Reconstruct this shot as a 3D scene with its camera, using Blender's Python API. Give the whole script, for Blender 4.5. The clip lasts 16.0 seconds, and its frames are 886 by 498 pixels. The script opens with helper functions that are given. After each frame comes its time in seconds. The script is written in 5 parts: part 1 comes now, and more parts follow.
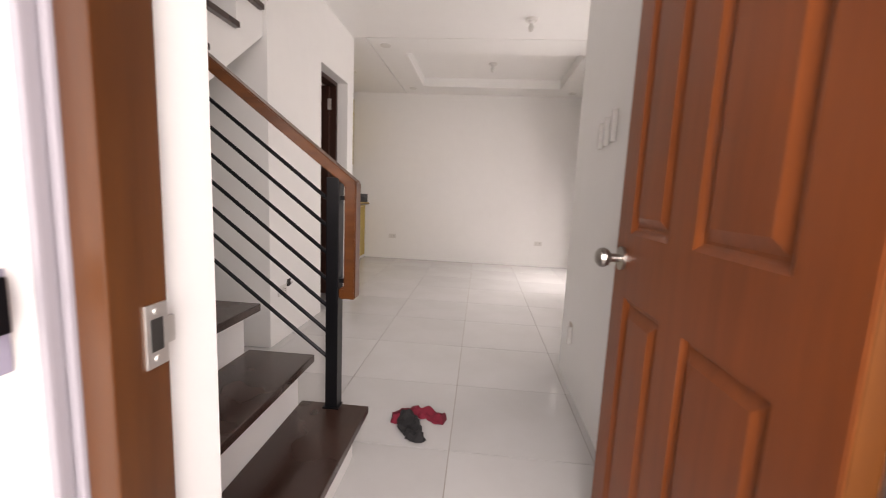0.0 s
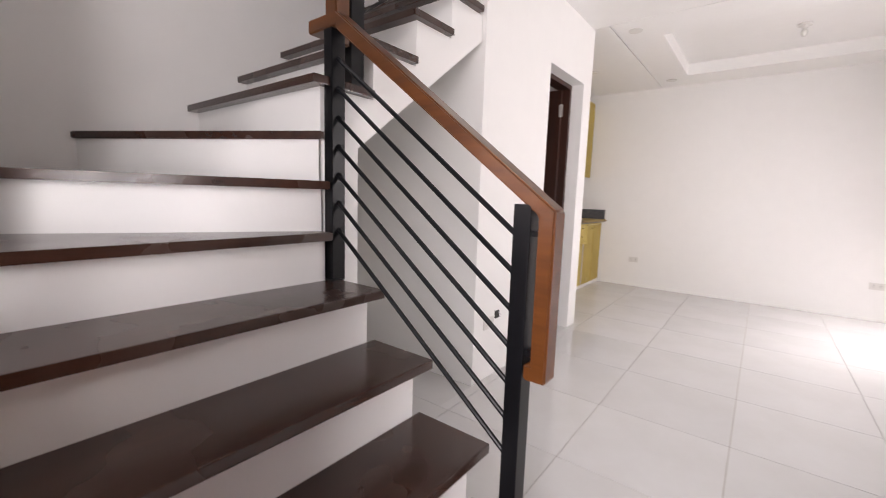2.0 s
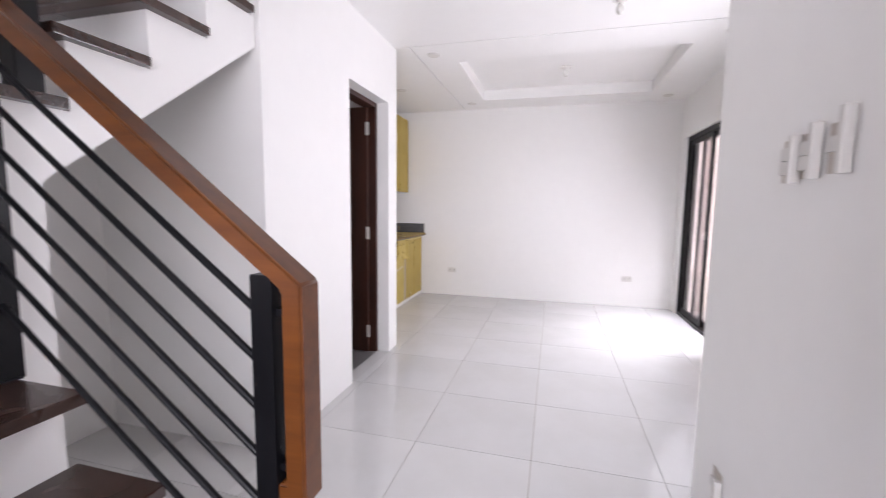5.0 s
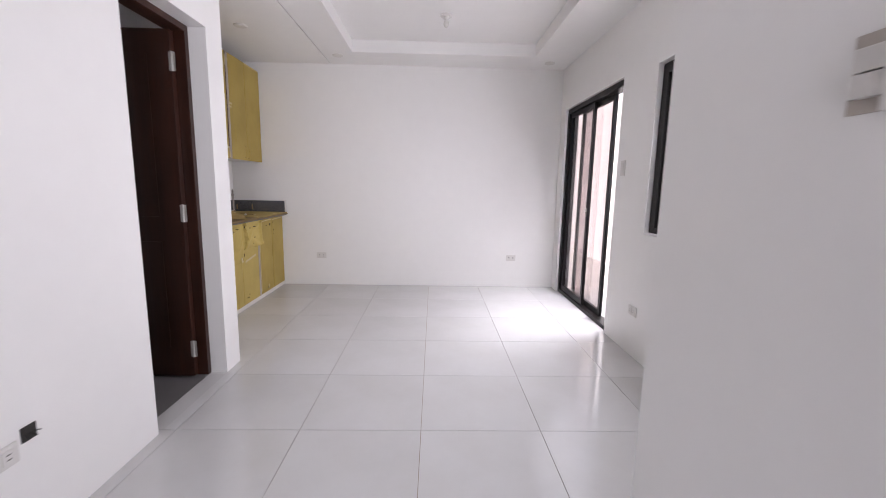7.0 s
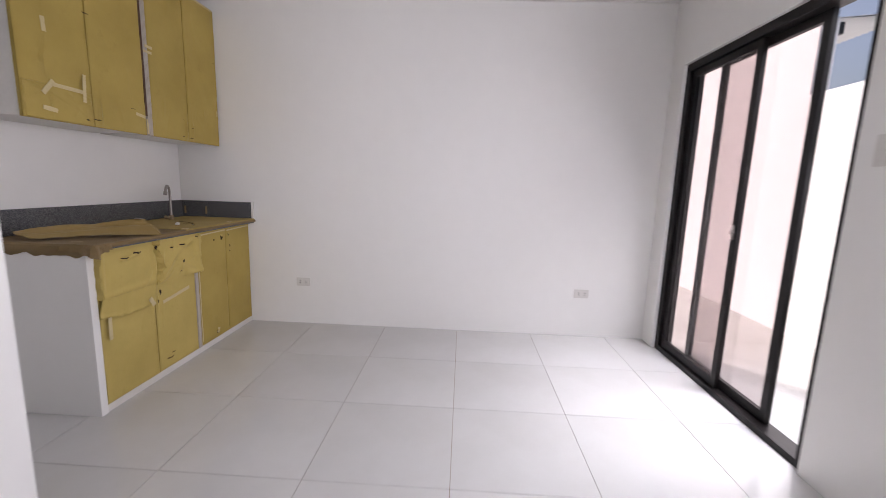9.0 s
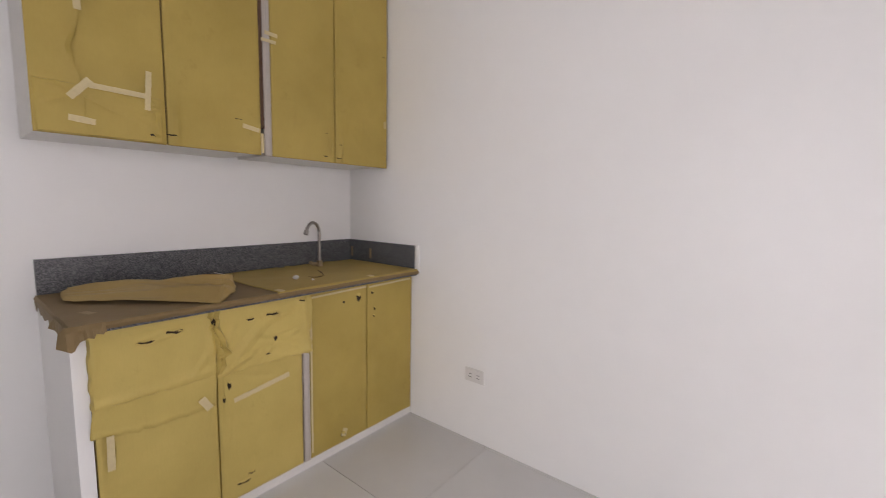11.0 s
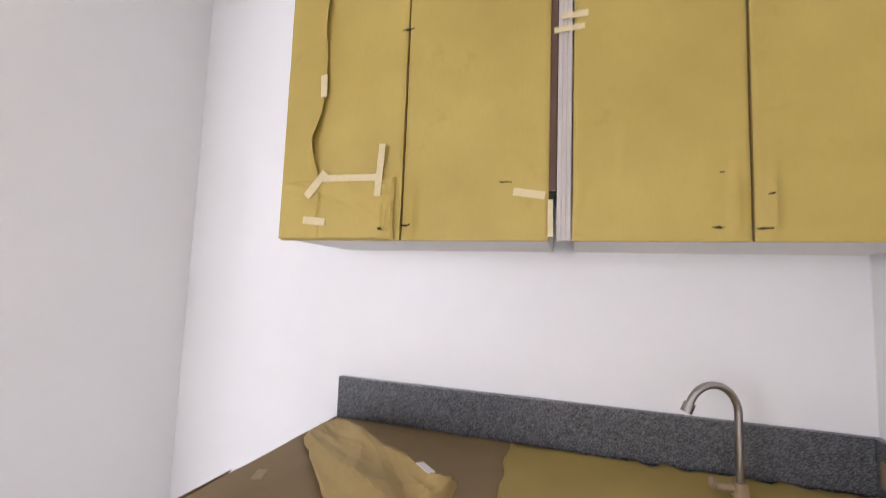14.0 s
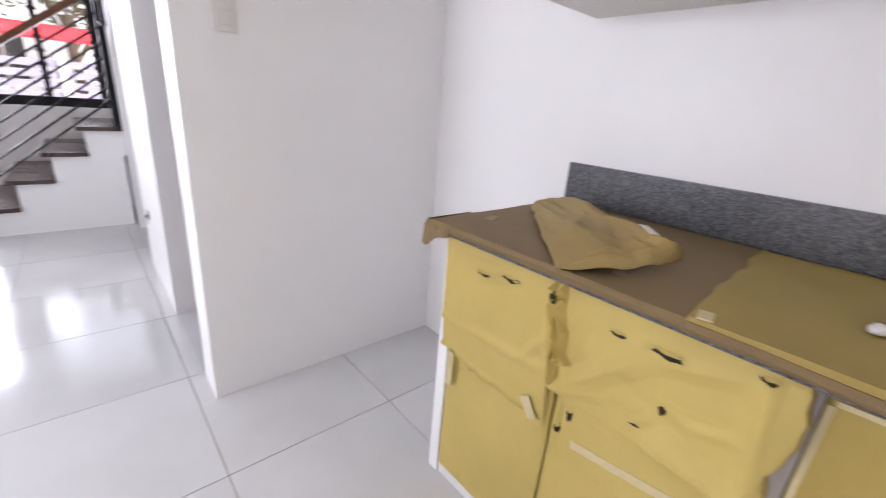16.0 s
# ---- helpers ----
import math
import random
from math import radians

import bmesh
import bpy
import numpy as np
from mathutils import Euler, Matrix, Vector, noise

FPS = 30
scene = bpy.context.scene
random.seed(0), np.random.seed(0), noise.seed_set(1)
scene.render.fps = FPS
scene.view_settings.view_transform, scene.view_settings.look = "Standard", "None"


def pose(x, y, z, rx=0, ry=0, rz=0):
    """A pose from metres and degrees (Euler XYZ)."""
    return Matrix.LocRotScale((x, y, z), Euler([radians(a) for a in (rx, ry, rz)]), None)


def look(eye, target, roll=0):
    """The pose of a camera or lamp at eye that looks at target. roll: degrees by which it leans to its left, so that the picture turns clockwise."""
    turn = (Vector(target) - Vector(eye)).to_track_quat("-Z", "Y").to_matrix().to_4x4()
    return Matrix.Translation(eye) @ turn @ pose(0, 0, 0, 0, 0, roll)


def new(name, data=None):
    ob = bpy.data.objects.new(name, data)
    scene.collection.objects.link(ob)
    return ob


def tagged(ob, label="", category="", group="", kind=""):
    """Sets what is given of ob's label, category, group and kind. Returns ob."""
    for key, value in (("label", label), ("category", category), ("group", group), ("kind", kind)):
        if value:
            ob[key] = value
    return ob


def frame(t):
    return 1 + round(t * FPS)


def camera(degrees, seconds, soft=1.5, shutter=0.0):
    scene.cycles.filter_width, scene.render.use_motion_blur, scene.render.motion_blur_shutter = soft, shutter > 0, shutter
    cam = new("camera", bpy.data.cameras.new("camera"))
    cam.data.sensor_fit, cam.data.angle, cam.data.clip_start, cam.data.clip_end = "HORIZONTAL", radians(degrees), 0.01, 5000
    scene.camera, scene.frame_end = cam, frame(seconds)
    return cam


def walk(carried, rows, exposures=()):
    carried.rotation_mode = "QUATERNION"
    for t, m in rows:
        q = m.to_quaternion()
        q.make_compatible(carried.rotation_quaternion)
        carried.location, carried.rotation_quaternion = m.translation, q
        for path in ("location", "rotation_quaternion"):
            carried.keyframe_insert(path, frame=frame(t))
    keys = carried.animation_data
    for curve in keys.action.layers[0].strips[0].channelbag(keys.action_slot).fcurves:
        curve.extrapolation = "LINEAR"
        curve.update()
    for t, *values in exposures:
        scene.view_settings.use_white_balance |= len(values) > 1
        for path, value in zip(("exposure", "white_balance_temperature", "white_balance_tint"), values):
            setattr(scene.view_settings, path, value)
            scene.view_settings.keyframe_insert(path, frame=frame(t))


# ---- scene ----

cam = camera(94.4, 16.0, soft=0.8, shutter=0.4)
PATH = [
    (0, (0.073, -0.394, 1.074), (-0.096, 1.58, 0.802), 2.6),
    (0.5, (0.082, -0.175, 1.07), (-0.365, 1.75, 0.766), 2.7),
    (1, (0.094, -0.047, 1.084), (-0.631, 1.79, 0.767), 2.7),
    (1.5, (0.068, 0.021, 1.103), (-0.913, 1.736, 0.792), 2.4),
    (2, (0.007, 0.145, 1.126), (-1.203, 1.716, 0.868), 1.8),
    (2.5, (-0.02, 0.211, 1.204), (-1.383, 1.663, 1.018), 1.5),
    (3, (-0.011, 0.258, 1.268), (-1.486, 1.607, 1.194), 1.6),
    (3.5, (0.012, 0.314, 1.293), (-1.492, 1.631, 1.303), 1.5),
    (4, (0.009, 0.393, 1.268), (-1.307, 1.897, 1.213), 1.0),
    (4.5, (0.034, 0.451, 1.251), (-0.897, 2.215, 1.105), 0.7),
    (5, (0.059, 0.44, 1.244), (-0.453, 2.362, 1.038), 0.7),
    (5.2, (0.068, 0.428, 1.247), (-0.303, 2.381, 1.022), 0.8),
    (7.3, (0.045, 1.318, 1.204), (0.095, 3.293, 0.893), 1.1),
    (7.5, (0.06, 1.462, 1.216), (0.094, 3.437, 0.901), 1.1),
    (8, (0.058, 1.861, 1.189), (0.083, 3.837, 0.879), 1.2),
    (8.2, (0.042, 2.03, 1.198), (0.059, 4.006, 0.886), 1.3),
    (10.3, (-0.03, 3.834, 1.203), (-0.736, 5.683, 0.915), 1.6),
    (10.5, (-0.067, 3.98, 1.215), (-0.932, 5.763, 0.948), 1.4),
    (11, (-0.152, 4.313, 1.235), (-1.398, 5.862, 1.018), 1.1),
    (11.5, (-0.296, 4.574, 1.233), (-1.841, 5.84, 1.125), 0.4),
    (12, (-0.473, 4.804, 1.275), (-2.248, 5.725, 1.319), 0.1),
    (12.5, (-0.614, 5.017, 1.329), (-2.526, 5.563, 1.543), 0.1),
    (13, (-0.783, 5.121, 1.359), (-2.751, 5.269, 1.685), 0.7),
    (13.5, (-0.908, 5.19, 1.345), (-2.862, 4.919, 1.676), 1.6),
    (14, (-0.999, 5.3, 1.331), (-2.899, 4.7, 1.501), 2.1),
    (14.5, (-1.045, 5.372, 1.267), (-2.866, 4.551, 1.184), 3.0),
    (15, (-1.057, 5.392, 1.201), (-2.776, 4.431, 0.851), 3.6),
    (15.5, (-1.053, 5.384, 1.167), (-2.604, 4.264, 0.585), 4.3),
    (16, (-1.009, 5.332, 1.148), (-2.273, 3.927, 0.491), 4.6),
]
walk(cam, [(t, look(eye, target, roll)) for t, eye, target, roll in PATH],
     exposures=[(0, -0.15, 7500, 22), (0.5, 0.15, 7000, 21), (1.5, 0.25, 7000, 21), (2.5, 0.6, 6900, 21), (3.5, 0.75, 6600, 22), (5, 0.48, 6380, 22), (7.5, 0.03, 6400, 22), (8, -0.02, 6400, 22),
                (10.5, 0.08, 6600, 20), (11.5, 0.3, 6700, 20), (12.5, 0.72, 6500, 20), (14.5, 0.98, 6250, 20), (16, 0.82, 6150, 20)])

# ---- world and sun ----
SUN_EL, SUN_AZ = 42.0, 322.0
world = bpy.data.worlds.new("world")
scene.world = world
world.use_nodes = True
wn = world.node_tree
sky = wn.nodes.new("ShaderNodeTexSky")
sky.sky_type = "NISHITA"
sky.sun_disc = False
sky.sun_elevation, sky.sun_rotation = radians(SUN_EL), radians(SUN_AZ)
sky.dust_density, sky.ozone_density = 6.0, 0.6
wn.nodes["Background"].inputs["Strength"].default_value = 0.15
wn.links.new(sky.outputs[0], wn.nodes["Background"].inputs[0])
sun = new("sun", bpy.data.lights.new("sun", "SUN"))
sun.data.energy, sun.data.angle, sun.data.color = 5.0, radians(8), (1.0, 0.99, 0.975)
az, el = radians(SUN_AZ), radians(SUN_EL)
sun.matrix_basis = look((0, 0, 8), (-math.sin(az) * math.cos(el), -math.cos(az) * math.cos(el), 8 - math.sin(el)))


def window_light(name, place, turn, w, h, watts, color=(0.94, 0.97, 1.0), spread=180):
    """An area lamp added for the sky light in or outside one opening."""
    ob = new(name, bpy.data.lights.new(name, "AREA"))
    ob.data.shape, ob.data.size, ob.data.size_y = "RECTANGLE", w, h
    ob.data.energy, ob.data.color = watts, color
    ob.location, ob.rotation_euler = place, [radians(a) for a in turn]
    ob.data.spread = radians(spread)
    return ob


window_light("daylight_sliding_door", (1.74, 5.00, 1.05), (0, 62, 8), 2.0, 1.0, 9)
# extra lamp hung over the yard to make the floor glow by the door
window_light("daylight_yard", (1.98, 4.85, 2.40), (0, 22, 10), 0.45, 0.7, 26, spread=85)
window_light("daylight_window", (1.74, 3.33, 1.45), (0, 88, -14), 1.1, 1.1, 42)
window_light("daylight_stair_window", (-0.88, 0.10, 1.50), (84, 0, 0), 0.76, 1.0, 3.2)
# fill lamp added in an unseen, assumed upper opening to brighten the stairwell
window_light("fill_upstairs", (-1.75, -0.16, 3.9), (90, 0, 0), 0.7, 1.0, 19)
# two lamps added in the open air outside to lift doorway, stairs and recess
window_light("daylight_porch", (0.55, -1.60, 1.25), (90, 0, 0), 2.4, 2.0, 40)
window_light("daylight_entrance", (0.32, -0.90, 1.25), (82, 0, 4), 0.7, 1.9, 36, spread=150)

# ---- materials ----
def material(name):
    m = bpy.data.materials.new(name)
    m.use_nodes = True
    return m, m.node_tree, m.node_tree.nodes["Principled BSDF"]


def noise_node(nt, scale, detail=4.0, rough=0.55, stretch=None, space="Object"):
    tc = nt.nodes.new("ShaderNodeTexCoord")
    n = nt.nodes.new("ShaderNodeTexNoise")
    n.inputs["Scale"].default_value = scale
    n.inputs["Detail"].default_value = detail
    n.inputs["Roughness"].default_value = rough
    if stretch:
        mp = nt.nodes.new("ShaderNodeMapping")
        mp.inputs["Scale"].default_value = stretch
        nt.links.new(tc.outputs[space], mp.inputs[0])
        nt.links.new(mp.outputs[0], n.inputs["Vector"])
    else:
        nt.links.new(tc.outputs[space], n.inputs["Vector"])
    return n.outputs["Fac"]


def ramp(nt, fac, stops):
    r = nt.nodes.new("ShaderNodeValToRGB")
    while len(r.color_ramp.elements) < len(stops):
        r.color_ramp.elements.new(0.5)
    for e, (p, c) in zip(r.color_ramp.elements, stops):
        e.position, e.color = p, (*c, 1)
    nt.links.new(fac, r.inputs[0])
    return r.outputs[0]


def bump(nt, bsdf, fac, strength, distance=0.002):
    b = nt.nodes.new("ShaderNodeBump")
    b.inputs["Strength"].default_value, b.inputs["Distance"].default_value = strength, distance
    nt.links.new(fac, b.inputs["Height"])
    nt.links.new(b.outputs[0], bsdf.inputs["Normal"])


def mix_rgb(nt, fac, a, b, how="MIX"):
    m = nt.nodes.new("ShaderNodeMix")
    m.data_type, m.blend_type = "RGBA", how
    if isinstance(fac, float):
        m.inputs[0].default_value = fac
    else:
        nt.links.new(fac, m.inputs[0])
    for slot, v in ((6, a), (7, b)):
        if isinstance(v, tuple):
            m.inputs[slot].default_value = (*v, 1)
        else:
            nt.links.new(v, m.inputs[slot])
    return m.outputs[2]


def plain(name, color, rough, metal=0.0, vary=0.06, scale=3.0, grain=60.0, relief=0.05):
    """A painted, plastic or metal surface with slight unevenness at two scales."""
    m, nt, b = material(name)
    lo, hi = tuple(c * (1 - vary) for c in color), tuple(min(1, c * (1 + vary)) for c in color)
    big = ramp(nt, noise_node(nt, scale), [(0.3, lo), (0.7, hi)])
    fine = ramp(nt, noise_node(nt, grain, 2), [(0.3, lo), (0.7, hi)])
    nt.links.new(mix_rgb(nt, 0.35, big, fine), b.inputs["Base Color"])
    b.inputs["Roughness"].default_value, b.inputs["Metallic"].default_value = rough, metal
    if relief:
        bump(nt, b, noise_node(nt, grain, 3), relief)
    return m


def wood(name, dark, light, rough, along="X", scale=7.0, coat=0.0):
    m, nt, b = material(name)
    st = {"X": (0.08, 1, 1), "Y": (1, 0.08, 1), "Z": (1, 1, 0.08)}[along]
    grain = noise_node(nt, scale * 4, 6, 0.65, st)
    broad = noise_node(nt, 2.2, 2)
    c = ramp(nt, grain, [(0.3, dark), (0.72, light)])
    c2 = ramp(nt, broad, [(0.3, tuple(v * 0.8 for v in dark)), (0.75, light)])
    nt.links.new(mix_rgb(nt, 0.4, c, c2), b.inputs["Base Color"])
    r = nt.nodes.new("ShaderNodeMapRange")
    r.inputs["To Min"].default_value, r.inputs["To Max"].default_value = rough * 0.75, rough * 1.35
    nt.links.new(broad, r.inputs["Value"])
    nt.links.new(r.outputs[0], b.inputs["Roughness"])
    b.inputs["Coat Weight"].default_value, b.inputs["Coat Roughness"].default_value = coat, 0.12
    bump(nt, b, grain, 0.08, 0.001)
    return m


def dusty(m, amount=0.22):
    """A thin pale film of dust and foot marks over a varnished surface: duller and lighter in patches."""
    nt = m.node_tree
    b = nt.nodes["Principled BSDF"]
    old = b.inputs["Base Color"].links[0].from_socket
    mask = ramp(nt, noise_node(nt, 3.0, 3, 0.55), [(0.42, (0, 0, 0)), (0.72, (amount, amount, amount))])
    nt.links.new(mix_rgb(nt, mask, old, (0.10, 0.062, 0.048)), b.inputs["Base Color"])
    rough = b.inputs["Roughness"].links[0].from_socket
    duller = nt.nodes.new("ShaderNodeMath")
    duller.operation, duller.inputs[1].default_value = "MULTIPLY_ADD", 0.4
    nt.links.new(mask, duller.inputs[0])
    nt.links.new(rough, duller.inputs[2])
    nt.links.new(duller.outputs[0], b.inputs["Roughness"])


def wall_paint(name, color):
    m, nt, b = material(name)
    big = ramp(nt, noise_node(nt, 0.8, 3), [(0.3, tuple(c * 0.965 for c in color)), (0.75, color)])
    fine = ramp(nt, noise_node(nt, 9, 5), [(0.35, tuple(c * 0.97 for c in color)), (0.65, color)])
    nt.links.new(mix_rgb(nt, 0.4, big, fine), b.inputs["Base Color"])
    b.inputs["Roughness"].default_value = 0.38
    b.inputs["Specular IOR Level"].default_value = 0.45
    bump(nt, b, noise_node(nt, 5.5, 5, 0.6), 0.25, 0.006)
    return m


def kraft(name, dark, light, rough=0.62):
    m, nt, b = material(name)
    big = ramp(nt, noise_node(nt, 3.0, 5), [(0.28, dark), (0.72, light)])
    fibre = ramp(nt, noise_node(nt, 160, 3, 0.6, (1, 1, 0.25)), [(0.3, tuple(c * 0.86 for c in light)), (0.7, light)])
    c = mix_rgb(nt, 0.2, big, fibre)
    smudge = ramp(nt, noise_node(nt, 7, 6, 0.7), [(0.62, (1, 1, 1)), (0.8, (0.72, 0.66, 0.55))])
    nt.links.new(mix_rgb(nt, 0.6, c, smudge, "MULTIPLY"), b.inputs["Base Color"])
    b.inputs["Roughness"].default_value = rough
    bump(nt, b, noise_node(nt, 11, 7, 0.6), 0.22, 0.004)
    return m


def granite():
    m, nt, b = material("granite")
    tc = nt.nodes.new("ShaderNodeTexCoord")
    v = nt.nodes.new("ShaderNodeTexVoronoi")
    v.inputs["Scale"].default_value = 330
    nt.links.new(tc.outputs["Object"], v.inputs["Vector"])
    c = ramp(nt, v.outputs["Color"], [(0.15, (0.024, 0.025, 0.027)), (0.45, (0.075, 0.077, 0.082)), (0.85, (0.20, 0.20, 0.205))])
    c2 = ramp(nt, noise_node(nt, 40, 6, 0.7), [(0.35, (0.03, 0.032, 0.035)), (0.68, (0.2, 0.2, 0.21))])
    nt.links.new(mix_rgb(nt, 0.22, c, c2), b.inputs["Base Color"])
    b.inputs["Roughness"].default_value = 0.28
    return m


def tile_glaze():
    m, nt, b = material("glazed_tile")
    info = nt.nodes.new("ShaderNodeObjectInfo")
    c = ramp(nt, info.outputs["Random"], [(0.0, (0.61, 0.605, 0.60)), (1.0, (0.67, 0.665, 0.66))])
    stain = ramp(nt, noise_node(nt, 1.7, 6, 0.65), [(0.35, (0.9, 0.895, 0.88)), (0.7, (1, 1, 1))])
    nt.links.new(mix_rgb(nt, 0.8, c, stain, "MULTIPLY"), b.inputs["Base Color"])
    r = nt.nodes.new("ShaderNodeMapRange")
    r.inputs["To Min"].default_value, r.inputs["To Max"].default_value = 0.05, 0.18
    nt.links.new(noise_node(nt, 2.6, 6, 0.7), r.inputs["Value"])
    nt.links.new(r.outputs[0], b.inputs["Roughness"])
    bump(nt, b, noise_node(nt, 1.6, 2), 0.12, 0.004)
    return m


def glass(name, tint=(1, 1, 1)):
    """A thin pane: tinted see-through with a Fresnel gloss."""
    m, nt, b = material(name)
    nt.nodes.remove(b)
    clear, gloss = nt.nodes.new("ShaderNodeBsdfTransparent"), nt.nodes.new("ShaderNodeBsdfGlossy")
    clear.inputs[0].default_value = (*tint, 1)
    gloss.inputs["Roughness"].default_value = 0.02
    mixer, lw, pw, sc = (nt.nodes.new(n) for n in ("ShaderNodeMixShader", "ShaderNodeLayerWeight", "ShaderNodeMath", "ShaderNodeMath"))
    lw.inputs[0].default_value = 0.5
    pw.operation, pw.inputs[1].default_value = "POWER", 4.0
    sc.operation, sc.inputs[1].default_value, sc.inputs[2].default_value = "MULTIPLY_ADD", 0.6, 0.03
    nt.links.new(lw.outputs["Facing"], pw.inputs[0])
    nt.links.new(pw.outputs[0], sc.inputs[0])
    nt.links.new(sc.outputs[0], mixer.inputs[0])
    nt.links.new(clear.outputs[0], mixer.inputs[1])
    nt.links.new(gloss.outputs[0], mixer.inputs[2])
    nt.links.new(mixer.outputs[0], nt.nodes["Material Output"].inputs[0])
    return m


PAINT = wall_paint("wall_paint", (0.87, 0.86, 0.84))
CEIL = wall_paint("ceiling_paint", (0.86, 0.85, 0.83))
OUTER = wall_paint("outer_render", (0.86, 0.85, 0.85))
# skylit shade of the outer wall, put into a dark lavender-grey colour
PORCH_SHADE = wall_paint("porch_wall_shade", (0.30, 0.28, 0.305))
GROUT = plain("grout", (0.30, 0.27, 0.22), 0.9, vary=0.2, relief=0.2)
TILE = tile_glaze()
TREAD = wood("stained_tread", (0.019, 0.0076, 0.0052), (0.054, 0.021, 0.013), 0.22, "Y", coat=0.15)
TREAD_X = wood("stained_tread_across", (0.019, 0.0076, 0.0052), (0.054, 0.021, 0.013), 0.22, "X", coat=0.15)
for m in (TREAD, TREAD_X):
    dusty(m)
RAIL = wood("varnished_rail", (0.055, 0.0165, 0.0045), (0.155, 0.050, 0.011), 0.30, "X", coat=0.25)
RAIL_Z = wood("varnished_rail_upright", (0.055, 0.0165, 0.0045), (0.155, 0.050, 0.011), 0.30, "Z", coat=0.25)
DOOR = wood("door_stain", (0.17, 0.041, 0.009), (0.26, 0.065, 0.014), 0.40, "Z", coat=0.08)
FRAME = wood("door_frame_stain", (0.05, 0.0145, 0.0035), (0.115, 0.038, 0.008), 0.36, "Z", coat=0.15)
for m, level in ((DOOR, 0.3), (FRAME, 0.6), (RAIL, 0.35), (RAIL_Z, 0.35)):
    m.node_tree.nodes["Principled BSDF"].inputs["Specular IOR Level"].default_value = level
BATH_DOOR = wood("bathroom_door_stain", (0.018, 0.0045, 0.002), (0.052, 0.013, 0.005), 0.38, "Z", coat=0.08)
BLACK = plain("black_paint", (0.004, 0.004, 0.005), 0.32, vary=0.2)
ALU = plain("black_aluminium", (0.010, 0.008, 0.008), 0.42, metal=0.0, vary=0.2)
for m in (BLACK, ALU):
    m.node_tree.nodes["Principled BSDF"].inputs["Specular IOR Level"].default_value = 0.22
STEEL = plain("brushed_nickel", (0.42, 0.39, 0.36), 0.30, metal=1.0, relief=0.02)
PLATE = plain("bright_plate", (0.68, 0.67, 0.64), 0.32, metal=0.8, relief=0.02)
PLASTIC = plain("white_plastic", (0.70, 0.68, 0.65), 0.35, vary=0.03, relief=0.0)
# brown-black for the shade inside tears in the paper
HOLE = plain("torn_shadow", (0.030, 0.018, 0.008), 0.95, vary=0.3)
DARK = plain("dark_hole", (0.02, 0.018, 0.016), 0.7)
KRAFT = kraft("yellow_kraft_paper", (0.37, 0.262, 0.052), (0.48, 0.352, 0.085))
# pale paper, its colour raised further for window light on upright fronts
KRAFT_L = kraft("pale_kraft_paper", (0.45, 0.335, 0.085), (0.59, 0.45, 0.13))
# kraft darkened for the weaker light on a sheet that lies flat
KRAFT_SHADED = kraft("shaded_kraft_paper", (0.315, 0.220, 0.050), (0.42, 0.302, 0.080))
KRAFT_O = kraft("old_kraft_paper", (0.30, 0.203, 0.066), (0.41, 0.290, 0.105))
BROWN = kraft("brown_masking_paper", (0.175, 0.113, 0.045), (0.25, 0.168, 0.070))
TAPE = plain("masking_tape", (0.60, 0.50, 0.28), 0.55, vary=0.12, grain=90)
OLD_TAPE = plain("worn_masking_tape", (0.33, 0.24, 0.13), 0.6, vary=0.25, grain=90)
# dark brown carries the shade seen in the seams between cabinet fronts
BOARD = plain("seam_dark_board", (0.13, 0.085, 0.045), 0.8, vary=0.2)
FILLER = plain("filler_board", (0.50, 0.45, 0.40), 0.5)
WHITE_STRIP = plain("white_strip", (0.74, 0.72, 0.68), 0.5)
GRANITE = granite()
GLASS = glass("clear_glass")
BRONZE = glass("bronze_glass", (0.82, 0.785, 0.785))
FILM = plain("purple_grey_paint", (0.30, 0.28, 0.36), 0.5)
BATH_TILE = plain("bath_tile", (0.16, 0.15, 0.15), 0.35)
RED = plain("red_cloth", (0.20, 0.012, 0.03), 0.9, vary=0.3, grain=200, relief=0.3)
GREY_CLOTH = plain("dark_grey_cloth", (0.018, 0.017, 0.018), 0.9, vary=0.3, grain=200, relief=0.3)
CONCRETE = plain("concrete", (0.46, 0.45, 0.43), 0.85, vary=0.15, grain=30, relief=0.3)
LEAF = plain("leaves", (0.06, 0.10, 0.03), 0.6, vary=0.4)
BARK = plain("bark", (0.10, 0.075, 0.05), 0.9, vary=0.3, relief=0.4)
BLUE = plain("pale_blue_cladding", (0.50, 0.60, 0.70), 0.5)


# ---- building helpers ----
def box(bm, x0, x1, y0, y1, z0, z1, bevel=0.0):
    m = Matrix.Translation(((x0 + x1) / 2, (y0 + y1) / 2, (z0 + z1) / 2)) @ Matrix.Diagonal((abs(x1 - x0), abs(y1 - y0), abs(z1 - z0), 1))
    made = bmesh.ops.create_cube(bm, size=1, matrix=m)
    if bevel:
        edges = list({e for v in made["verts"] for e in v.link_edges})
        bmesh.ops.bevel(bm, geom=edges, offset=bevel, segments=2, profile=0.7, affect="EDGES")
    return bm


def cyl(bm, place, r, depth, axis="Z", seg=20, r2=None):
    turn = {"Z": Matrix.Identity(4), "X": Matrix.Rotation(radians(90), 4, "Y"), "Y": Matrix.Rotation(radians(90), 4, "X")}[axis]
    bmesh.ops.create_cone(bm, cap_ends=True, segments=seg, radius1=r, radius2=r if r2 is None else r2, depth=depth, matrix=Matrix.Translation(place) @ turn)
    return bm


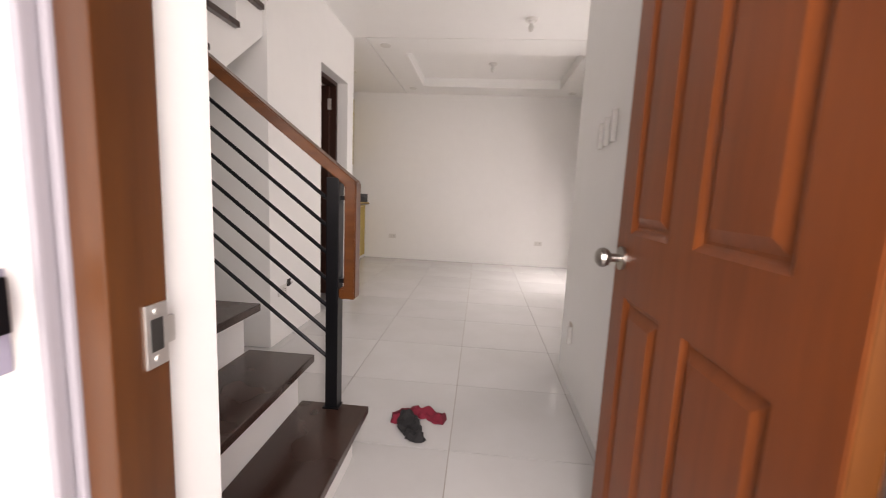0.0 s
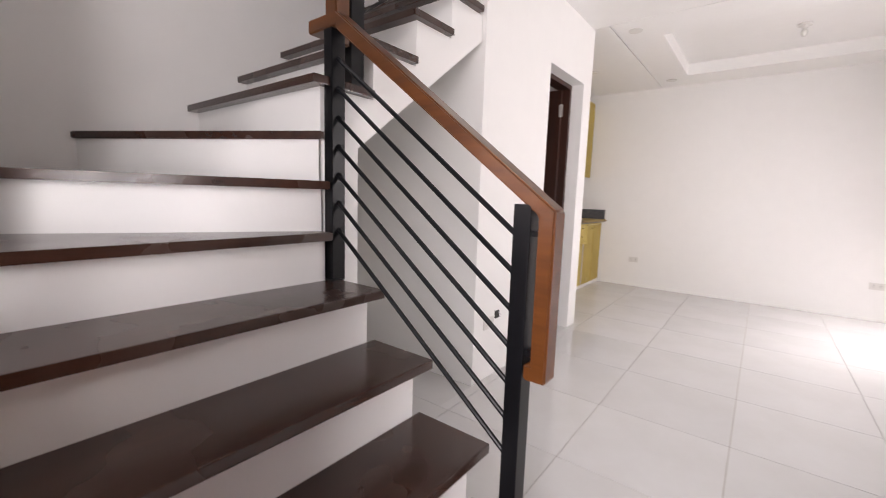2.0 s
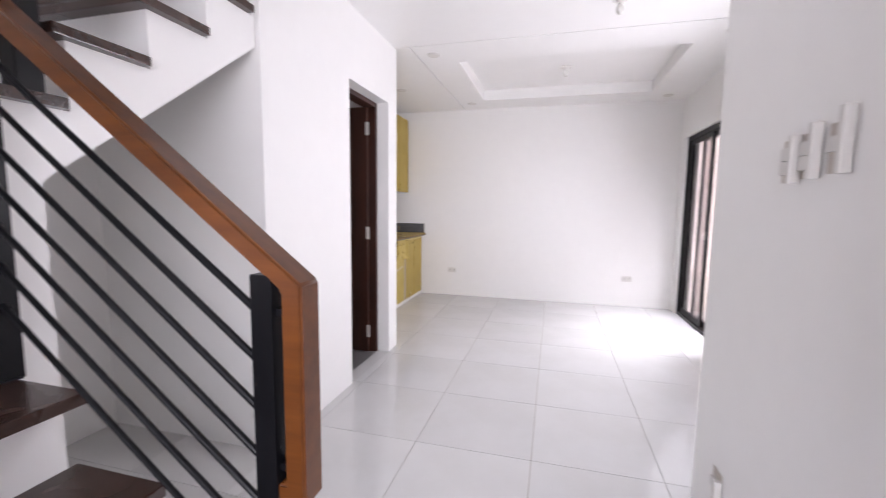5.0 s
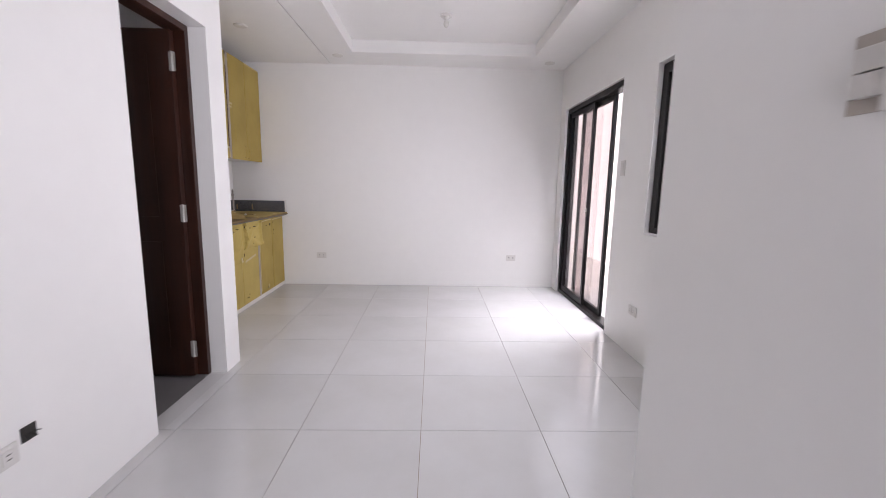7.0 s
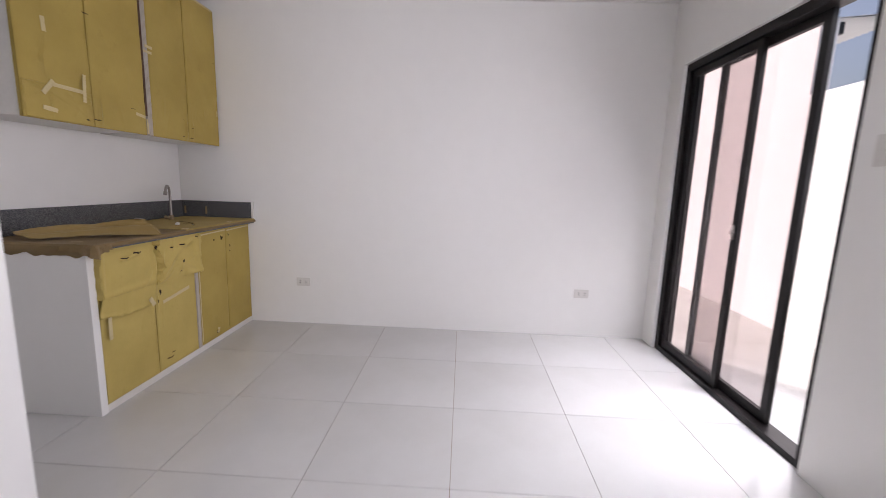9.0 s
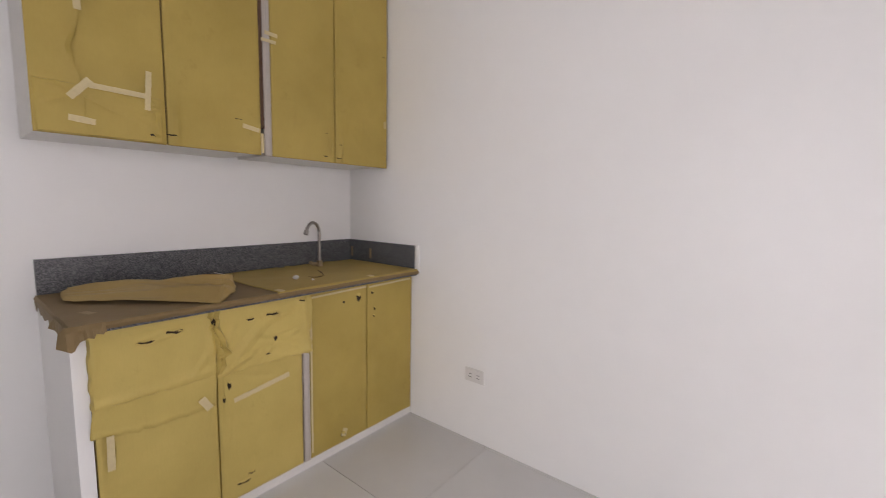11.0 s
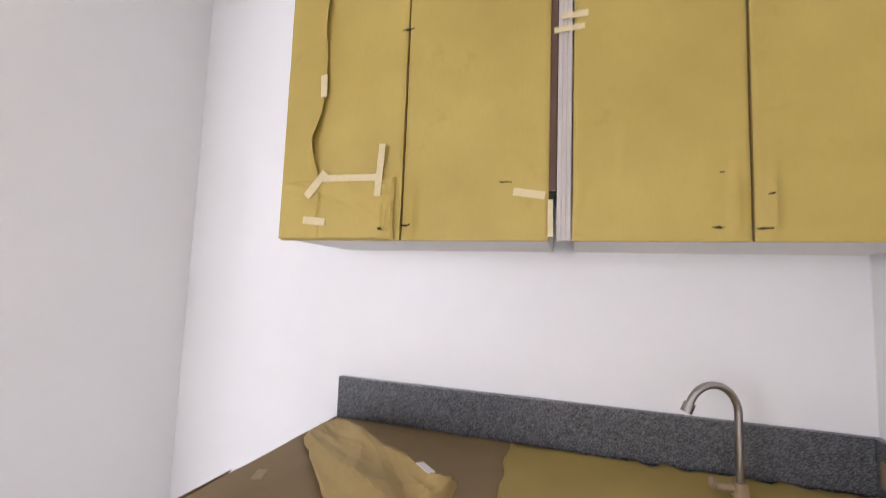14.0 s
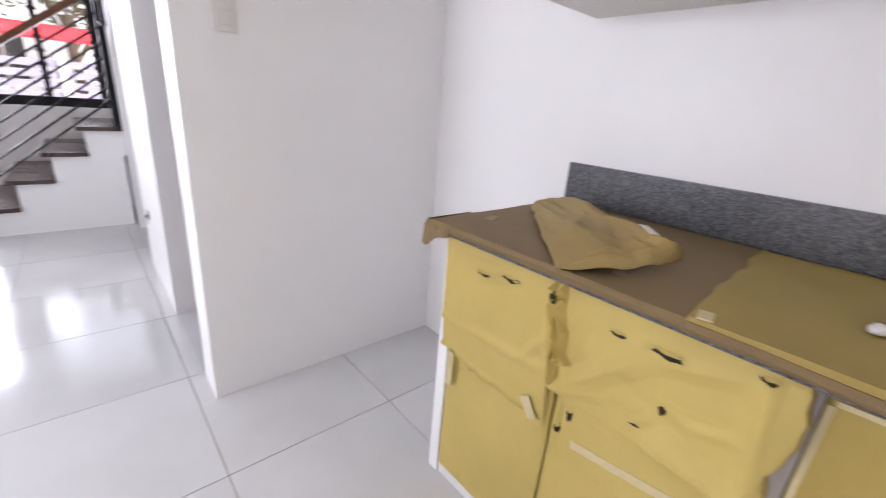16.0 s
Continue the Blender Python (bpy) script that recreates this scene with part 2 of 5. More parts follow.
def bar(bm, a, b, r, seg=8):
    """A round bar from a to b."""
    a, b = Vector(a), Vector(b)
    turn = (b - a).to_track_quat("Z", "Y").to_matrix().to_4x4()
    bmesh.ops.create_cone(bm, cap_ends=True, segments=seg, radius1=r, radius2=r, depth=(b - a).length, matrix=Matrix.Translation((a + b) / 2) @ turn)
    return bm


def prism(bm, outline, z0, z1):
    """An upright prism over an outline of (x, y)."""
    low = [bm.verts.new((x, y, z0)) for x, y in outline]
    top = [bm.verts.new((x, y, z1)) for x, y in outline]
    bm.faces.new(low[::-1])
    bm.faces.new(top)
    for i in range(len(low)):
        j = (i + 1) % len(low)
        bm.faces.new((low[i], low[j], top[j], top[i]))
    bmesh.ops.recalc_face_normals(bm, faces=bm.faces)
    return bm


def extrude_side(bm, outline, axis, a, b):
    """A prism along x or y over an outline of (other, z)."""
    put = (lambda u, z, w: (w, u, z)) if axis == "x" else (lambda u, z, w: (u, w, z))
    low = [bm.verts.new(put(u, z, a)) for u, z in outline]
    top = [bm.verts.new(put(u, z, b)) for u, z in outline]
    bm.faces.new(low)
    bm.faces.new(top[::-1])
    for i in range(len(low)):
        j = (i + 1) % len(low)
        bm.faces.new((low[i], top[i], top[j], low[j]))
    bmesh.ops.recalc_face_normals(bm, faces=bm.faces)
    return bm


def smooth_by_angle(me, degrees=35):
    for p in me.polygons:
        p.use_smooth = True
    me.set_sharp_from_angle(angle=radians(degrees))


def part(name, bm, mat, parent=None, label="", smooth=False):
    me = bpy.data.meshes.new(name)
    bm.to_mesh(me)
    bm.free()
    me.materials.append(mat)
    if smooth:
        smooth_by_angle(me)
    ob = new(name, me)
    if parent is not None:
        ob.parent = parent
        ob.matrix_parent_inverse = parent.matrix_basis.inverted()
    return tagged(ob, label)


def thing(name, label, category, group="", place=(0, 0, 0)):
    ob = new(name)
    ob.empty_display_size = 0.1
    ob.location = place
    return tagged(ob, label, category, group)


def structure(name, bm, mat, label, category, smooth=False):
    return tagged(part(name, bm, mat, None, "", smooth), label, category, kind="structure")


def wall_x(bm, x0, x1, y0, y1, z0, z1, holes=()):
    """A wall across x (thin in x) with openings (y0, y1, z0, z1)."""
    cuts = sorted({y0, y1, *[h[0] for h in holes], *[h[1] for h in holes]})
    for a, b in zip(cuts, cuts[1:]):
        mid = (a + b) / 2
        low = z0
        for h in sorted((h for h in holes if h[0] <= mid <= h[1]), key=lambda h: h[2]):
            if h[2] > low:
                box(bm, x0, x1, a, b, low, h[2])
            low = h[3]
        if low < z1:
            box(bm, x0, x1, a, b, low, z1)
    bmesh.ops.remove_doubles(bm, verts=bm.verts, dist=1e-5)
    return bm


def wall_y(bm, y0, y1, x0, x1, z0, z1, holes=()):
    """A wall across y (thin in y) with openings (x0, x1, z0, z1)."""
    cuts = sorted({x0, x1, *[h[0] for h in holes], *[h[1] for h in holes]})
    for a, b in zip(cuts, cuts[1:]):
        mid = (a + b) / 2
        low = z0
        for h in sorted((h for h in holes if h[0] <= mid <= h[1]), key=lambda h: h[2]):
            if h[2] > low:
                box(bm, a, b, y0, y1, low, h[2])
            low = h[3]
        if low < z1:
            box(bm, a, b, y0, y1, low, z1)
    bmesh.ops.remove_doubles(bm, verts=bm.verts, dist=1e-5)
    return bm


# ---- plan ----
XL, XR, YB, ZC = -2.30, 1.51, 6.015, 2.54      # kitchen wall, window wall, rear wall, ceiling
XB, YP = -1.26, 3.80                          # bathroom wall, its kitchen end
XE, YE = 0.63, 2.165                            # entry side wall and its end
YF = 0.14                                      # front wall, inner face
DX0, DX1, DZ = -0.292, 0.540, 2.10               # entrance opening
BD0, BD1, BDZ = 2.96, 3.625, 2.07              # bathroom opening
SD0, SD1, SDZ = 4.43, 5.84, 2.07               # sliding door
WN0, WN1, WZ0, WZ1 = 2.775, 3.925, 0.90, 2.03    # side window
FW0, FW1, FZ0, FZ1 = -1.34, -0.42, 0.88, 2.05  # stair window in the front wall
THICK = 0.030                                  # stair treads

bm = bmesh.new()
wall_y(bm, YB, YB + 0.15, XL - 0.15, XR + 0.15, -0.02, 5.3)
structure("wall_rear", bm, PAINT, "plain white plastered rear wall", "wall")
bm = bmesh.new()
wall_x(bm, XL - 0.15, XL, -0.12, YB, -0.02, 5.3)
structure("wall_kitchen_side", bm, PAINT, "plain white plastered wall behind kitchen cabinets", "wall")
bm = bmesh.new()
wall_x(bm, XR, XR + 0.15, YE - 0.15, YB, -0.02, 5.3, [(SD0, SD1, -0.02, SDZ), (WN0, WN1, WZ0, WZ1)])
structure("wall_window_side", bm, PAINT, "white plastered wall with sliding door and window openings", "wall")
bm = bmesh.new()
wall_y(bm, YE - 0.12, YE, XE, XR, -0.02, ZC + 0.2)
wall_x(bm, XE, XE + 0.12, YF, YE - 0.12, -0.02, ZC + 0.2)
structure("wall_entry_side", bm, PAINT, "white plastered wall beside the entrance", "wall")
bm = bmesh.new()
# the upper opening is an unseen addition that lets the stairwell fill lamp in
wall_y(bm, -0.12, YF, XL, XE + 0.6, -0.02, 5.3, [(-0.322, 0.569, -0.02, DZ + 0.05), (FW0, FW1, FZ0, FZ1), (-2.10, -1.40, 3.4, 4.4)])
box(bm, -0.322, DX0, 0.0245, YF, -0.02, DZ + 0.05)
box(bm, DX1, 0.569, 0.032, YF, -0.02, DZ + 0.05)
box(bm, DX0, DX1, 0.032, YF, DZ, DZ + 0.05)
structure("wall_front", bm, PAINT, "white plastered front wall with entrance and stair window", "wall")
bm = bmesh.new()
wall_x(bm, XB - 0.20, XB, 2.852, YP, -0.02, ZC, [(BD0, BD1, -0.02, BDZ)])
for y0, y1, top in ((2.11, 2.344, 2.281), (2.344, 2.598, 2.476), (2.598, 2.852, ZC)):
    box(bm, XB - 0.20, XB, y0, y1, -0.02, top)
wall_y(bm, YP - 0.10, YP, XL, XB - 0.20, -0.02, ZC)
wall_y(bm, 2.11, 2.21, XL, XB - 0.20, -0.02, 2.15)
structure("wall_bathroom", bm, PAINT, "white plastered bathroom partition with a door opening", "wall")

# ceiling boards with thin joints, a raised tray, left open over the stairs
TX0, TX1, TY0, TY1, TZ = -0.81, 1.07, 4.19, 5.57, 2.66
JX, JY, GAP = -1.13, 3.765, 0.009
bm = bmesh.new()
for x0, x1, y0, y1 in ((XB, XE + 0.12, YF, YE), (XB, XR, YE, JY - GAP), (XL, JX - GAP, JY, YB), (JX, TX0, JY, YB), (TX1, XR, JY, YB),
                       (TX0, TX1, JY, TY0), (TX0, TX1, TY1, YB)):
    box(bm, x0, x1, y0, y1, ZC, ZC + 0.03)
for x0, x1, y0, y1 in ((TX0 - 0.02, TX1 + 0.02, TY0 - 0.02, TY0), (TX0 - 0.02, TX1 + 0.02, TY1, TY1 + 0.02), (TX0 - 0.02, TX0, TY0, TY1), (TX1, TX1 + 0.02, TY0, TY1)):
    box(bm, x0, x1, y0, y1, ZC + 0.03, TZ)
box(bm, TX0 - 0.02, TX1 + 0.02, TY0 - 0.02, TY1 + 0.02, TZ, TZ + 0.02)
box(bm, JX - 0.05, JX + 0.05, JY, YB, ZC + 0.03, ZC + 0.04)
box(bm, XB, XR, JY - 0.05, JY + 0.05, ZC + 0.03, ZC + 0.04)
structure("ceiling", bm, CEIL, "white ceiling with a recessed rectangular tray", "ceiling")
bm = bmesh.new()
box(bm, XB, XR, YF, YB, TZ + 0.03, TZ + 0.12)
box(bm, XL, XB, 2.83, YB, ZC + 0.05, TZ + 0.12)
structure("floor_upstairs", bm, PAINT, "plastered slab of the upper storey", "floor")
bm = bmesh.new()
box(bm, XL, XR, -0.12, YB, 5.3, 5.4)
structure("ceiling_upstairs", bm, CEIL, "white ceiling above the stairwell", "ceiling")

# ground under everything and the yard outside
bm = bmesh.new()
box(bm, -60, 60, -60, 60, -0.32, -0.12)
structure("ground", bm, CONCRETE, "bare grey concrete ground outside", "ground")
bm = bmesh.new()
box(bm, XR + 0.15, XR + 1.45, -1.0, 12.0, -0.12, -0.05)
structure("pavement_yard", bm, CONCRETE, "grey concrete yard strip beside the house", "pavement")
bm = bmesh.new()
box(bm, -1.6, 2.0, -1.6, -0.12, -0.12, -0.04)
structure("pavement_porch", bm, CONCRETE, "grey concrete porch before the entrance", "pavement")
bm = bmesh.new()
box(bm, XR + 1.45, XR + 1.6, -1.0, 12.0, -0.12, 2.06)
box(bm, XR + 1.47, XR + 1.62, 6.62, 12.0, 2.06, 2.70)
structure("wall_boundary", bm, OUTER, "sunlit white boundary wall outside the window", "wall")

# ---- stairs ----
SY, WY = 1.13, 1.095      # room side of the lower flight: treads, side wall
CY = 1.078                # core of the winders
FX, FW = -1.25, -1.285    # room side of the upper flight: treads, side wall
N8, RUN2, RISE2 = 1.024, 0.254, 0.1955
NOSE = [0, -0.330, -0.556, -0.778, -1.000]
TOP = [0.0, 0.207, 0.407, 0.603, 0.795, 0.980, 1.165, 1.345] + [1.53 + RISE2 * k for k in range(9)]
RX5 = -1.268              # riser at the back of the fourth tread
wind = {5: [(-1.220, CY), (-1.240, YF), (XL, YF), (XL, CY)], 6: [(-1.235, CY), (-1.70, YF), (XL, YF), (XL, CY)], 7: [(-1.27, CY), (XL, 0.575), (XL, CY)]}


def shrink_front(poly, d):
    """Moves the first edge of an outline back by d, along the outline's neighbouring sides."""
    a, b = Vector(poly[0]), Vector(poly[1])
    n = Vector((-(b - a).y, (b - a).x)).normalized()
    c = sum((Vector(p) for p in poly), Vector((0, 0))) / len(poly)
    if (c - a).dot(n) < 0:
        n = -n
    made = []
    for p, q in ((a, Vector(poly[-1])), (b, Vector(poly[2]))):
        w = (q - p).normalized()
        made.append(tuple(p + w * d / max(0.2, w.dot(n))))
    return made + list(poly[2:])


stairs = thing("staircase", "white plastered winding staircase with dark stained wooden treads", "staircase")
for k in range(1, 5):
    bm = bmesh.new()
    box(bm, RX5 if k < 4 else RX5 - 0.05, NOSE[k] - 0.053, YF, WY, TOP[k - 1] - (THICK if k > 1 else 0), TOP[k] - THICK)
    part("riser", bm, PAINT, stairs, "white plastered riser")
for k, poly in wind.items():
    bm = bmesh.new()
    prism(bm, [(x, y if y < CY else WY + 0.001) for x, y in shrink_front(poly, 0.048 if k < 7 else 0.014)], TOP[k - 1] - THICK, TOP[k] - THICK)
    part("riser", bm, PAINT, stairs, "white plastered winder riser")
bm = bmesh.new()
box(bm, XL, RX5 - 0.05, YF, WY + 0.0005, 0.0, TOP[4] - THICK)
part("winder_base", bm, PAINT, stairs, "white plastered base of the winders")
bm = bmesh.new()
out = [(N8 + 0.05, TOP[7] - THICK)]
for k in range(8, 17):
    y = N8 + 0.05 + RUN2 * (k - 8)
    out += [(y, TOP[k] - THICK), (y + RUN2, TOP[k] - THICK)]
out += [(out[-1][0], 2.72), (2.85, 2.72), (2.85, 1.30 + 0.765 * (2.85 - 1.249)), (1.249, 1.30), (1.249, 0.0), (WY - 0.001, 0.0), (WY - 0.001, TOP[7] - THICK)]
extrude_side(bm, out, "x", XL, FW)
part("upper_flight", bm, PAINT, stairs, "white plastered sloping soffit and side")
for k in range(1, 5):
    bm = bmesh.new()
    box(bm, NOSE[k + 1] - 0.052 if k < 4 else -1.33, NOSE[k], YF + 0.001, SY, TOP[k] - THICK, TOP[k], 0.003)
    part("tread", bm, TREAD, stairs, "dark brown varnished wooden tread")
for k, poly in wind.items():
    bm = bmesh.new()
    prism(bm, poly, TOP[k] - THICK, TOP[k])
    edges = [e for e in bm.edges if abs(e.verts[0].co.z - e.verts[1].co.z) < 1e-6]
    bmesh.ops.bevel(bm, geom=edges, offset=0.003, segments=2, affect="EDGES")
    part("tread", bm, TREAD, stairs, "dark brown varnished winder tread")
for k in range(8, 17):
    bm = bmesh.new()
    y = N8 + RUN2 * (k - 8)
    box(bm, XL + 0.001, FX, y, y + RUN2 + 0.028, TOP[k] - THICK, TOP[k], 0.003)
    part("tread", bm, TREAD_X, stairs, "dark brown varnished wooden tread")

# balustrade of the lower flight
BY = 1.118
rail = thing("balustrade", "varnished wooden handrail on black steel posts and bars", "balustrade", "stair balustrades")
for x0, x1, z0, z1 in ((-0.496, -0.448, TOP[1], 1.115), (-1.284, -1.238, TOP[4], 1.70)):
    bm = bmesh.new()
    box(bm, x0, x1, BY - 0.028, BY + 0.030, z0, z1 - 0.004, 0.003)
    box(bm, x0 - 0.008, x1 + 0.008, BY - 0.036, BY + 0.02, z0, z0 + 0.005)
    part("post", bm, BLACK, rail, "black square steel post")
for i in range(7):
    bm = bmesh.new()
    bar(bm, (-0.494, BY, 1.026 - 0.1035 * i), (-1.242, BY, 1.598 - 0.1015 * i), 0.0075, 10)
    bar(bm, (-1.239, BY, 1.596 - 0.1015 * i), (-1.228, BY, 1.587 - 0.1015 * i), 0.010, 10)
    part("bar", bm, BLACK, rail, "thin black steel bar", True)
bm = bmesh.new()
out = [(-1.372, 1.742), (-1.215, 1.742), (-0.382, 1.098), (-0.382, 0.655), (-0.444, 0.655), (-0.444, 0.698), (-0.426, 0.698), (-0.426, 1.083), (-1.215, 1.684), (-1.215, 1.694), (-1.372, 1.694)]
extrude_side(bm, out, "y", BY - 0.032, BY + 0.032)
bmesh.ops.bevel(bm, geom=list(bm.edges), offset=0.005, segments=3, affect="EDGES")
part("handrail", bm, RAIL, rail, "orange-brown varnished wooden handrail with a dropped end", True)
for z in (0.715, 1.03):
    part("bracket", box(bmesh.new(), -0.449, -0.420, BY - 0.015, BY + 0.015, z, z + 0.015), BLACK, rail, "small black steel bracket")

# balustrade of the upper flight
BX = -1.296
rail2 = thing("balustrade", "varnished wooden handrail on black steel posts above the winders", "balustrade", "stair balustrades")
S2 = RISE2 / RUN2
for y0, y1, z0, z1 in ((1.20, 1.262, TOP[8], 2.49), (1.785, 1.845, TOP[11], 2.49 + S2 * 0.58), (2.30, 2.36, TOP[13], 2.49 + S2 * 1.1)):
    bm = bmesh.new()
    box(bm, BX - 0.03, BX + 0.03, y0, y1, z0, z1, 0.003)
    part("post", bm, BLACK, rail2, "black square steel post")
for i in range(7):
    bm = bmesh.new()
    z = 1.80 + 0.095 * i
    bar(bm, (BX, 1.255, z), (BX, 2.33, z + S2 * 1.075), 0.007, 10)
    part("bar", bm, BLACK, rail2, "thin black steel bar", True)
bm = bmesh.new()
out = [(1.128, 1.66), (1.192, 1.66), (1.192, 2.40), (2.60, 2.40 + S2 * 1.408), (2.60, 2.485 + S2 * 1.408), (1.128, 2.436)]
extrude_side(bm, out, "x", BX - 0.032, BX + 0.032)
bmesh.ops.bevel(bm, geom=list(bm.edges), offset=0.005, segments=3, affect="EDGES")
part("handrail", bm, RAIL_Z, rail2, "orange-brown varnished wooden handrail with a dropped end", True)


# ---- entrance door and frame ----
entry = thing("door_frame", "brown varnished wooden entrance door frame", "door frame")
for name, dims in (("jamb", (-0.304, -0.27, -0.049, 0.024, 0.0, DZ)), ("jamb", (0.517, 0.569, -0.041, 0.031, 0.0, DZ)), ("head", (-0.27, 0.517, -0.041, 0.031, DZ - 0.04, DZ + 0.01))):
    bm = bmesh.new()
    box(bm, *dims, 0.003)
    part(name, bm, FRAME, entry)
strike = part("strike_plate", box(bmesh.new(), -0.27, -0.2675, -0.009, 0.0200, 0.872, 0.942), PLATE, entry, "bright steel strike plate")
part("latch_hole", box(bmesh.new(), -0.2675, -0.2665, -0.004, 0.0125, 0.890, 0.926), DARK, strike, "dark latch hole")
bm = bmesh.new()
box(bm, -0.2725, -0.2675, 0.0200, 0.031, 0.893, 0.923)
for z in (0.881, 0.934):
    cyl(bm, (-0.267, 0.005, z), 0.004, 0.002, "X", 10)
part("lip", bm, PLATE, strike)

# bead of filler round the frame, outer face of the front wall, both lavender-grey for their skylit shade, and a latch
# keeper on it
bm = bmesh.new()
box(bm, -0.3215, -0.3045, -0.053, 0.020, -0.02, DZ, 0.003)
box(bm, -0.3215, -0.312, -0.070, -0.054, -0.02, DZ, 0.004)
structure("trim_entrance", bm, PORCH_SHADE, "bead beside the door frame, skylit shade in its lavender-grey colour", "trim")
bm = bmesh.new()
# upper cut-out repeats the opening added for the stairwell fill lamp
wall_y(bm, -0.128, -0.1205, XL, -0.3265, -0.02, 5.3, [(FW0, FW1, FZ0, FZ1), (-2.10, -1.40, 3.4, 4.4)])
box(bm, -0.3265, -0.3225, -0.128, -0.0535, -0.02, DZ + 0.05)
structure("wall_porch_face", bm, PORCH_SHADE, "outer face of the front wall, skylit shade in its lavender-grey colour", "wall")
keeper = thing("latch_keeper", "small dark metal latch keeper on the entrance reveal", "latch", place=(-0.322, -0.1, 0.95))
part("plate", box(bmesh.new(), -0.3222, -0.319, -0.118, -0.092, 0.905, 0.995, 0.001), FILM, keeper, "grey back plate")
part("keep", box(bmesh.new(), -0.319, -0.309, -0.116, -0.098, 0.942, 0.990, 0.002), BLACK, keeper, "dark keeper")

HX, HY, LEAF_W = 0.517, 0.045, 0.79
door = thing("entrance_door", "brown stained panel door standing open beside the entry wall", "door", place=(HX, HY, 0))


def panelled_leaf(x_face, x_back, y0, y1, z0, z1, panels):
    """An upright leaf across x whose face at x_face carries moulded raised panels (y0, y1, z0, z1)."""
    bm = bmesh.new()
    sign = 1 if x_back > x_face else -1
    ys = sorted({y0, y1, *[p[0] for p in panels], *[p[1] for p in panels]})
    zs = sorted({z0, z1, *[p[2] for p in panels], *[p[3] for p in panels]})
    grid = {(i, j): bm.verts.new((x_face, y, z)) for i, y in enumerate(ys) for j, z in enumerate(zs)}
    inset = []
    for i in range(len(ys) - 1):
        for j in range(len(zs) - 1):
            f = bm.faces.new((grid[i, j], grid[i + 1, j], grid[i + 1, j + 1], grid[i, j + 1]))
            cy, cz = (ys[i] + ys[i + 1]) / 2, (zs[j] + zs[j + 1]) / 2
            if any(p[0] < cy < p[1] and p[2] < cz < p[3] for p in panels):
                inset.append(f)
    for f in inset:
        face = f
        for wide, move in ((0.014, 0.006), (0.010, 0.006), (0.008, 0.0), (0.034, -0.012)):
            r = bmesh.ops.inset_individual(bm, faces=[face], thickness=wide, depth=0)
            for v in face.verts:
                v.co.x += sign * move
    back = [bm.verts.new((x_back, y, z)) for y, z in ((y0, z0), (y1, z0), (y1, z1), (y0, z1))]
    bm.faces.new(back)
    border = [(grid[i, 0], grid[i + 1, 0]) for i in range(len(ys) - 1)]
    n, m = len(ys) - 1, len(zs) - 1
    bm.faces.new([grid[i, 0] for i in range(n + 1)] + [back[1], back[0]])
    bm.faces.new([grid[i, m] for i in range(n + 1)] + [back[2], back[3]])
    bm.faces.new([grid[0, j] for j in range(m + 1)] + [back[3], back[0]])
    bm.faces.new([grid[n, j] for j in range(m + 1)] + [back[2], back[1]])
    bmesh.ops.recalc_face_normals(bm, faces=bm.faces)
    return bm


Y0, Y1 = HY + 0.004, HY + LEAF_W
COLS = ((Y0 + 0.114, Y0 + 0.366), (Y0 + 0.471, Y0 + 0.691))
leaf_bm = panelled_leaf(HX - 0.040, HX, Y0, Y1, 0.012, DZ - 0.045, [(a, b, c, d) for a, b in COLS for c, d in ((0.20, 0.816), (0.986, 1.62), (1.70, 1.95))])
leaf = part("leaf", leaf_bm, DOOR, door)
bm = bmesh.new()
box(bm, HX - 0.038, HX - 0.002, Y0 - 0.003, Y0, 0.014, DZ - 0.047)
part("edge", bm, RAIL_Z, leaf, "orange-brown raw door edge")
bm = bmesh.new()
KX, KY, KZ = HX - 0.040, Y1 - 0.055, 0.915
cyl(bm, (KX - 0.004, KY, KZ), 0.033, 0.008, "X", 28)
cyl(bm, (KX - 0.022, KY, KZ), 0.012, 0.03, "X", 20)
prof = [(0.034, 0.012), (0.040, 0.022), (0.052, 0.028), (0.064, 0.026), (0.072, 0.016), (0.074, 0.0)]
rings = []
for d, r in prof:
    rings.append([bm.verts.new((KX - d, KY + max(r, 1e-4) * math.cos(a * math.pi / 12), KZ + max(r, 1e-4) * math.sin(a * math.pi / 12))) for a in range(24)])
for ra, rb in zip(rings, rings[1:]):
    for i in range(24):
        bm.faces.new((ra[i], ra[(i + 1) % 24], rb[(i + 1) % 24], rb[i]))
bmesh.ops.recalc_face_normals(bm, faces=bm.faces)
part("knob", bm, STEEL, door, "brushed nickel round knob", True)
for z in (0.25, 1.05, 1.85):
    bm = bmesh.new()
    bar(bm, (HX + 0.003, HY + 0.003, z - 0.05), (HX + 0.003, HY + 0.003, z + 0.05), 0.006, 12)
    box(bm, HX - 0.002, HX + 0.001, HY + 0.004, HY + 0.03, z - 0.05, z + 0.05)
    part("hinge", bm, PLATE, door, "bright steel hinge")

# ---- bathroom doorway ----
frame_b = thing("door_frame", "dark brown wooden bathroom door frame", "door frame")
for name, dims in (("jamb", (XB - 0.20, XB - 0.10, BD0, BD0 + 0.035, 0, BDZ)), ("jamb", (XB - 0.20, XB - 0.10, BD1 - 0.035, BD1, 0, BDZ)), ("head", (XB - 0.20, XB - 0.10, BD0 + 0.035, BD1 - 0.035, BDZ - 0.035, BDZ))):
    bm = bmesh.new()
    box(bm, *dims, 0.003)
    part(name, bm, BATH_DOOR, frame_b)
bdoor = thing("bathroom_door", "dark brown panel door swung open into the dark bathroom", "door")
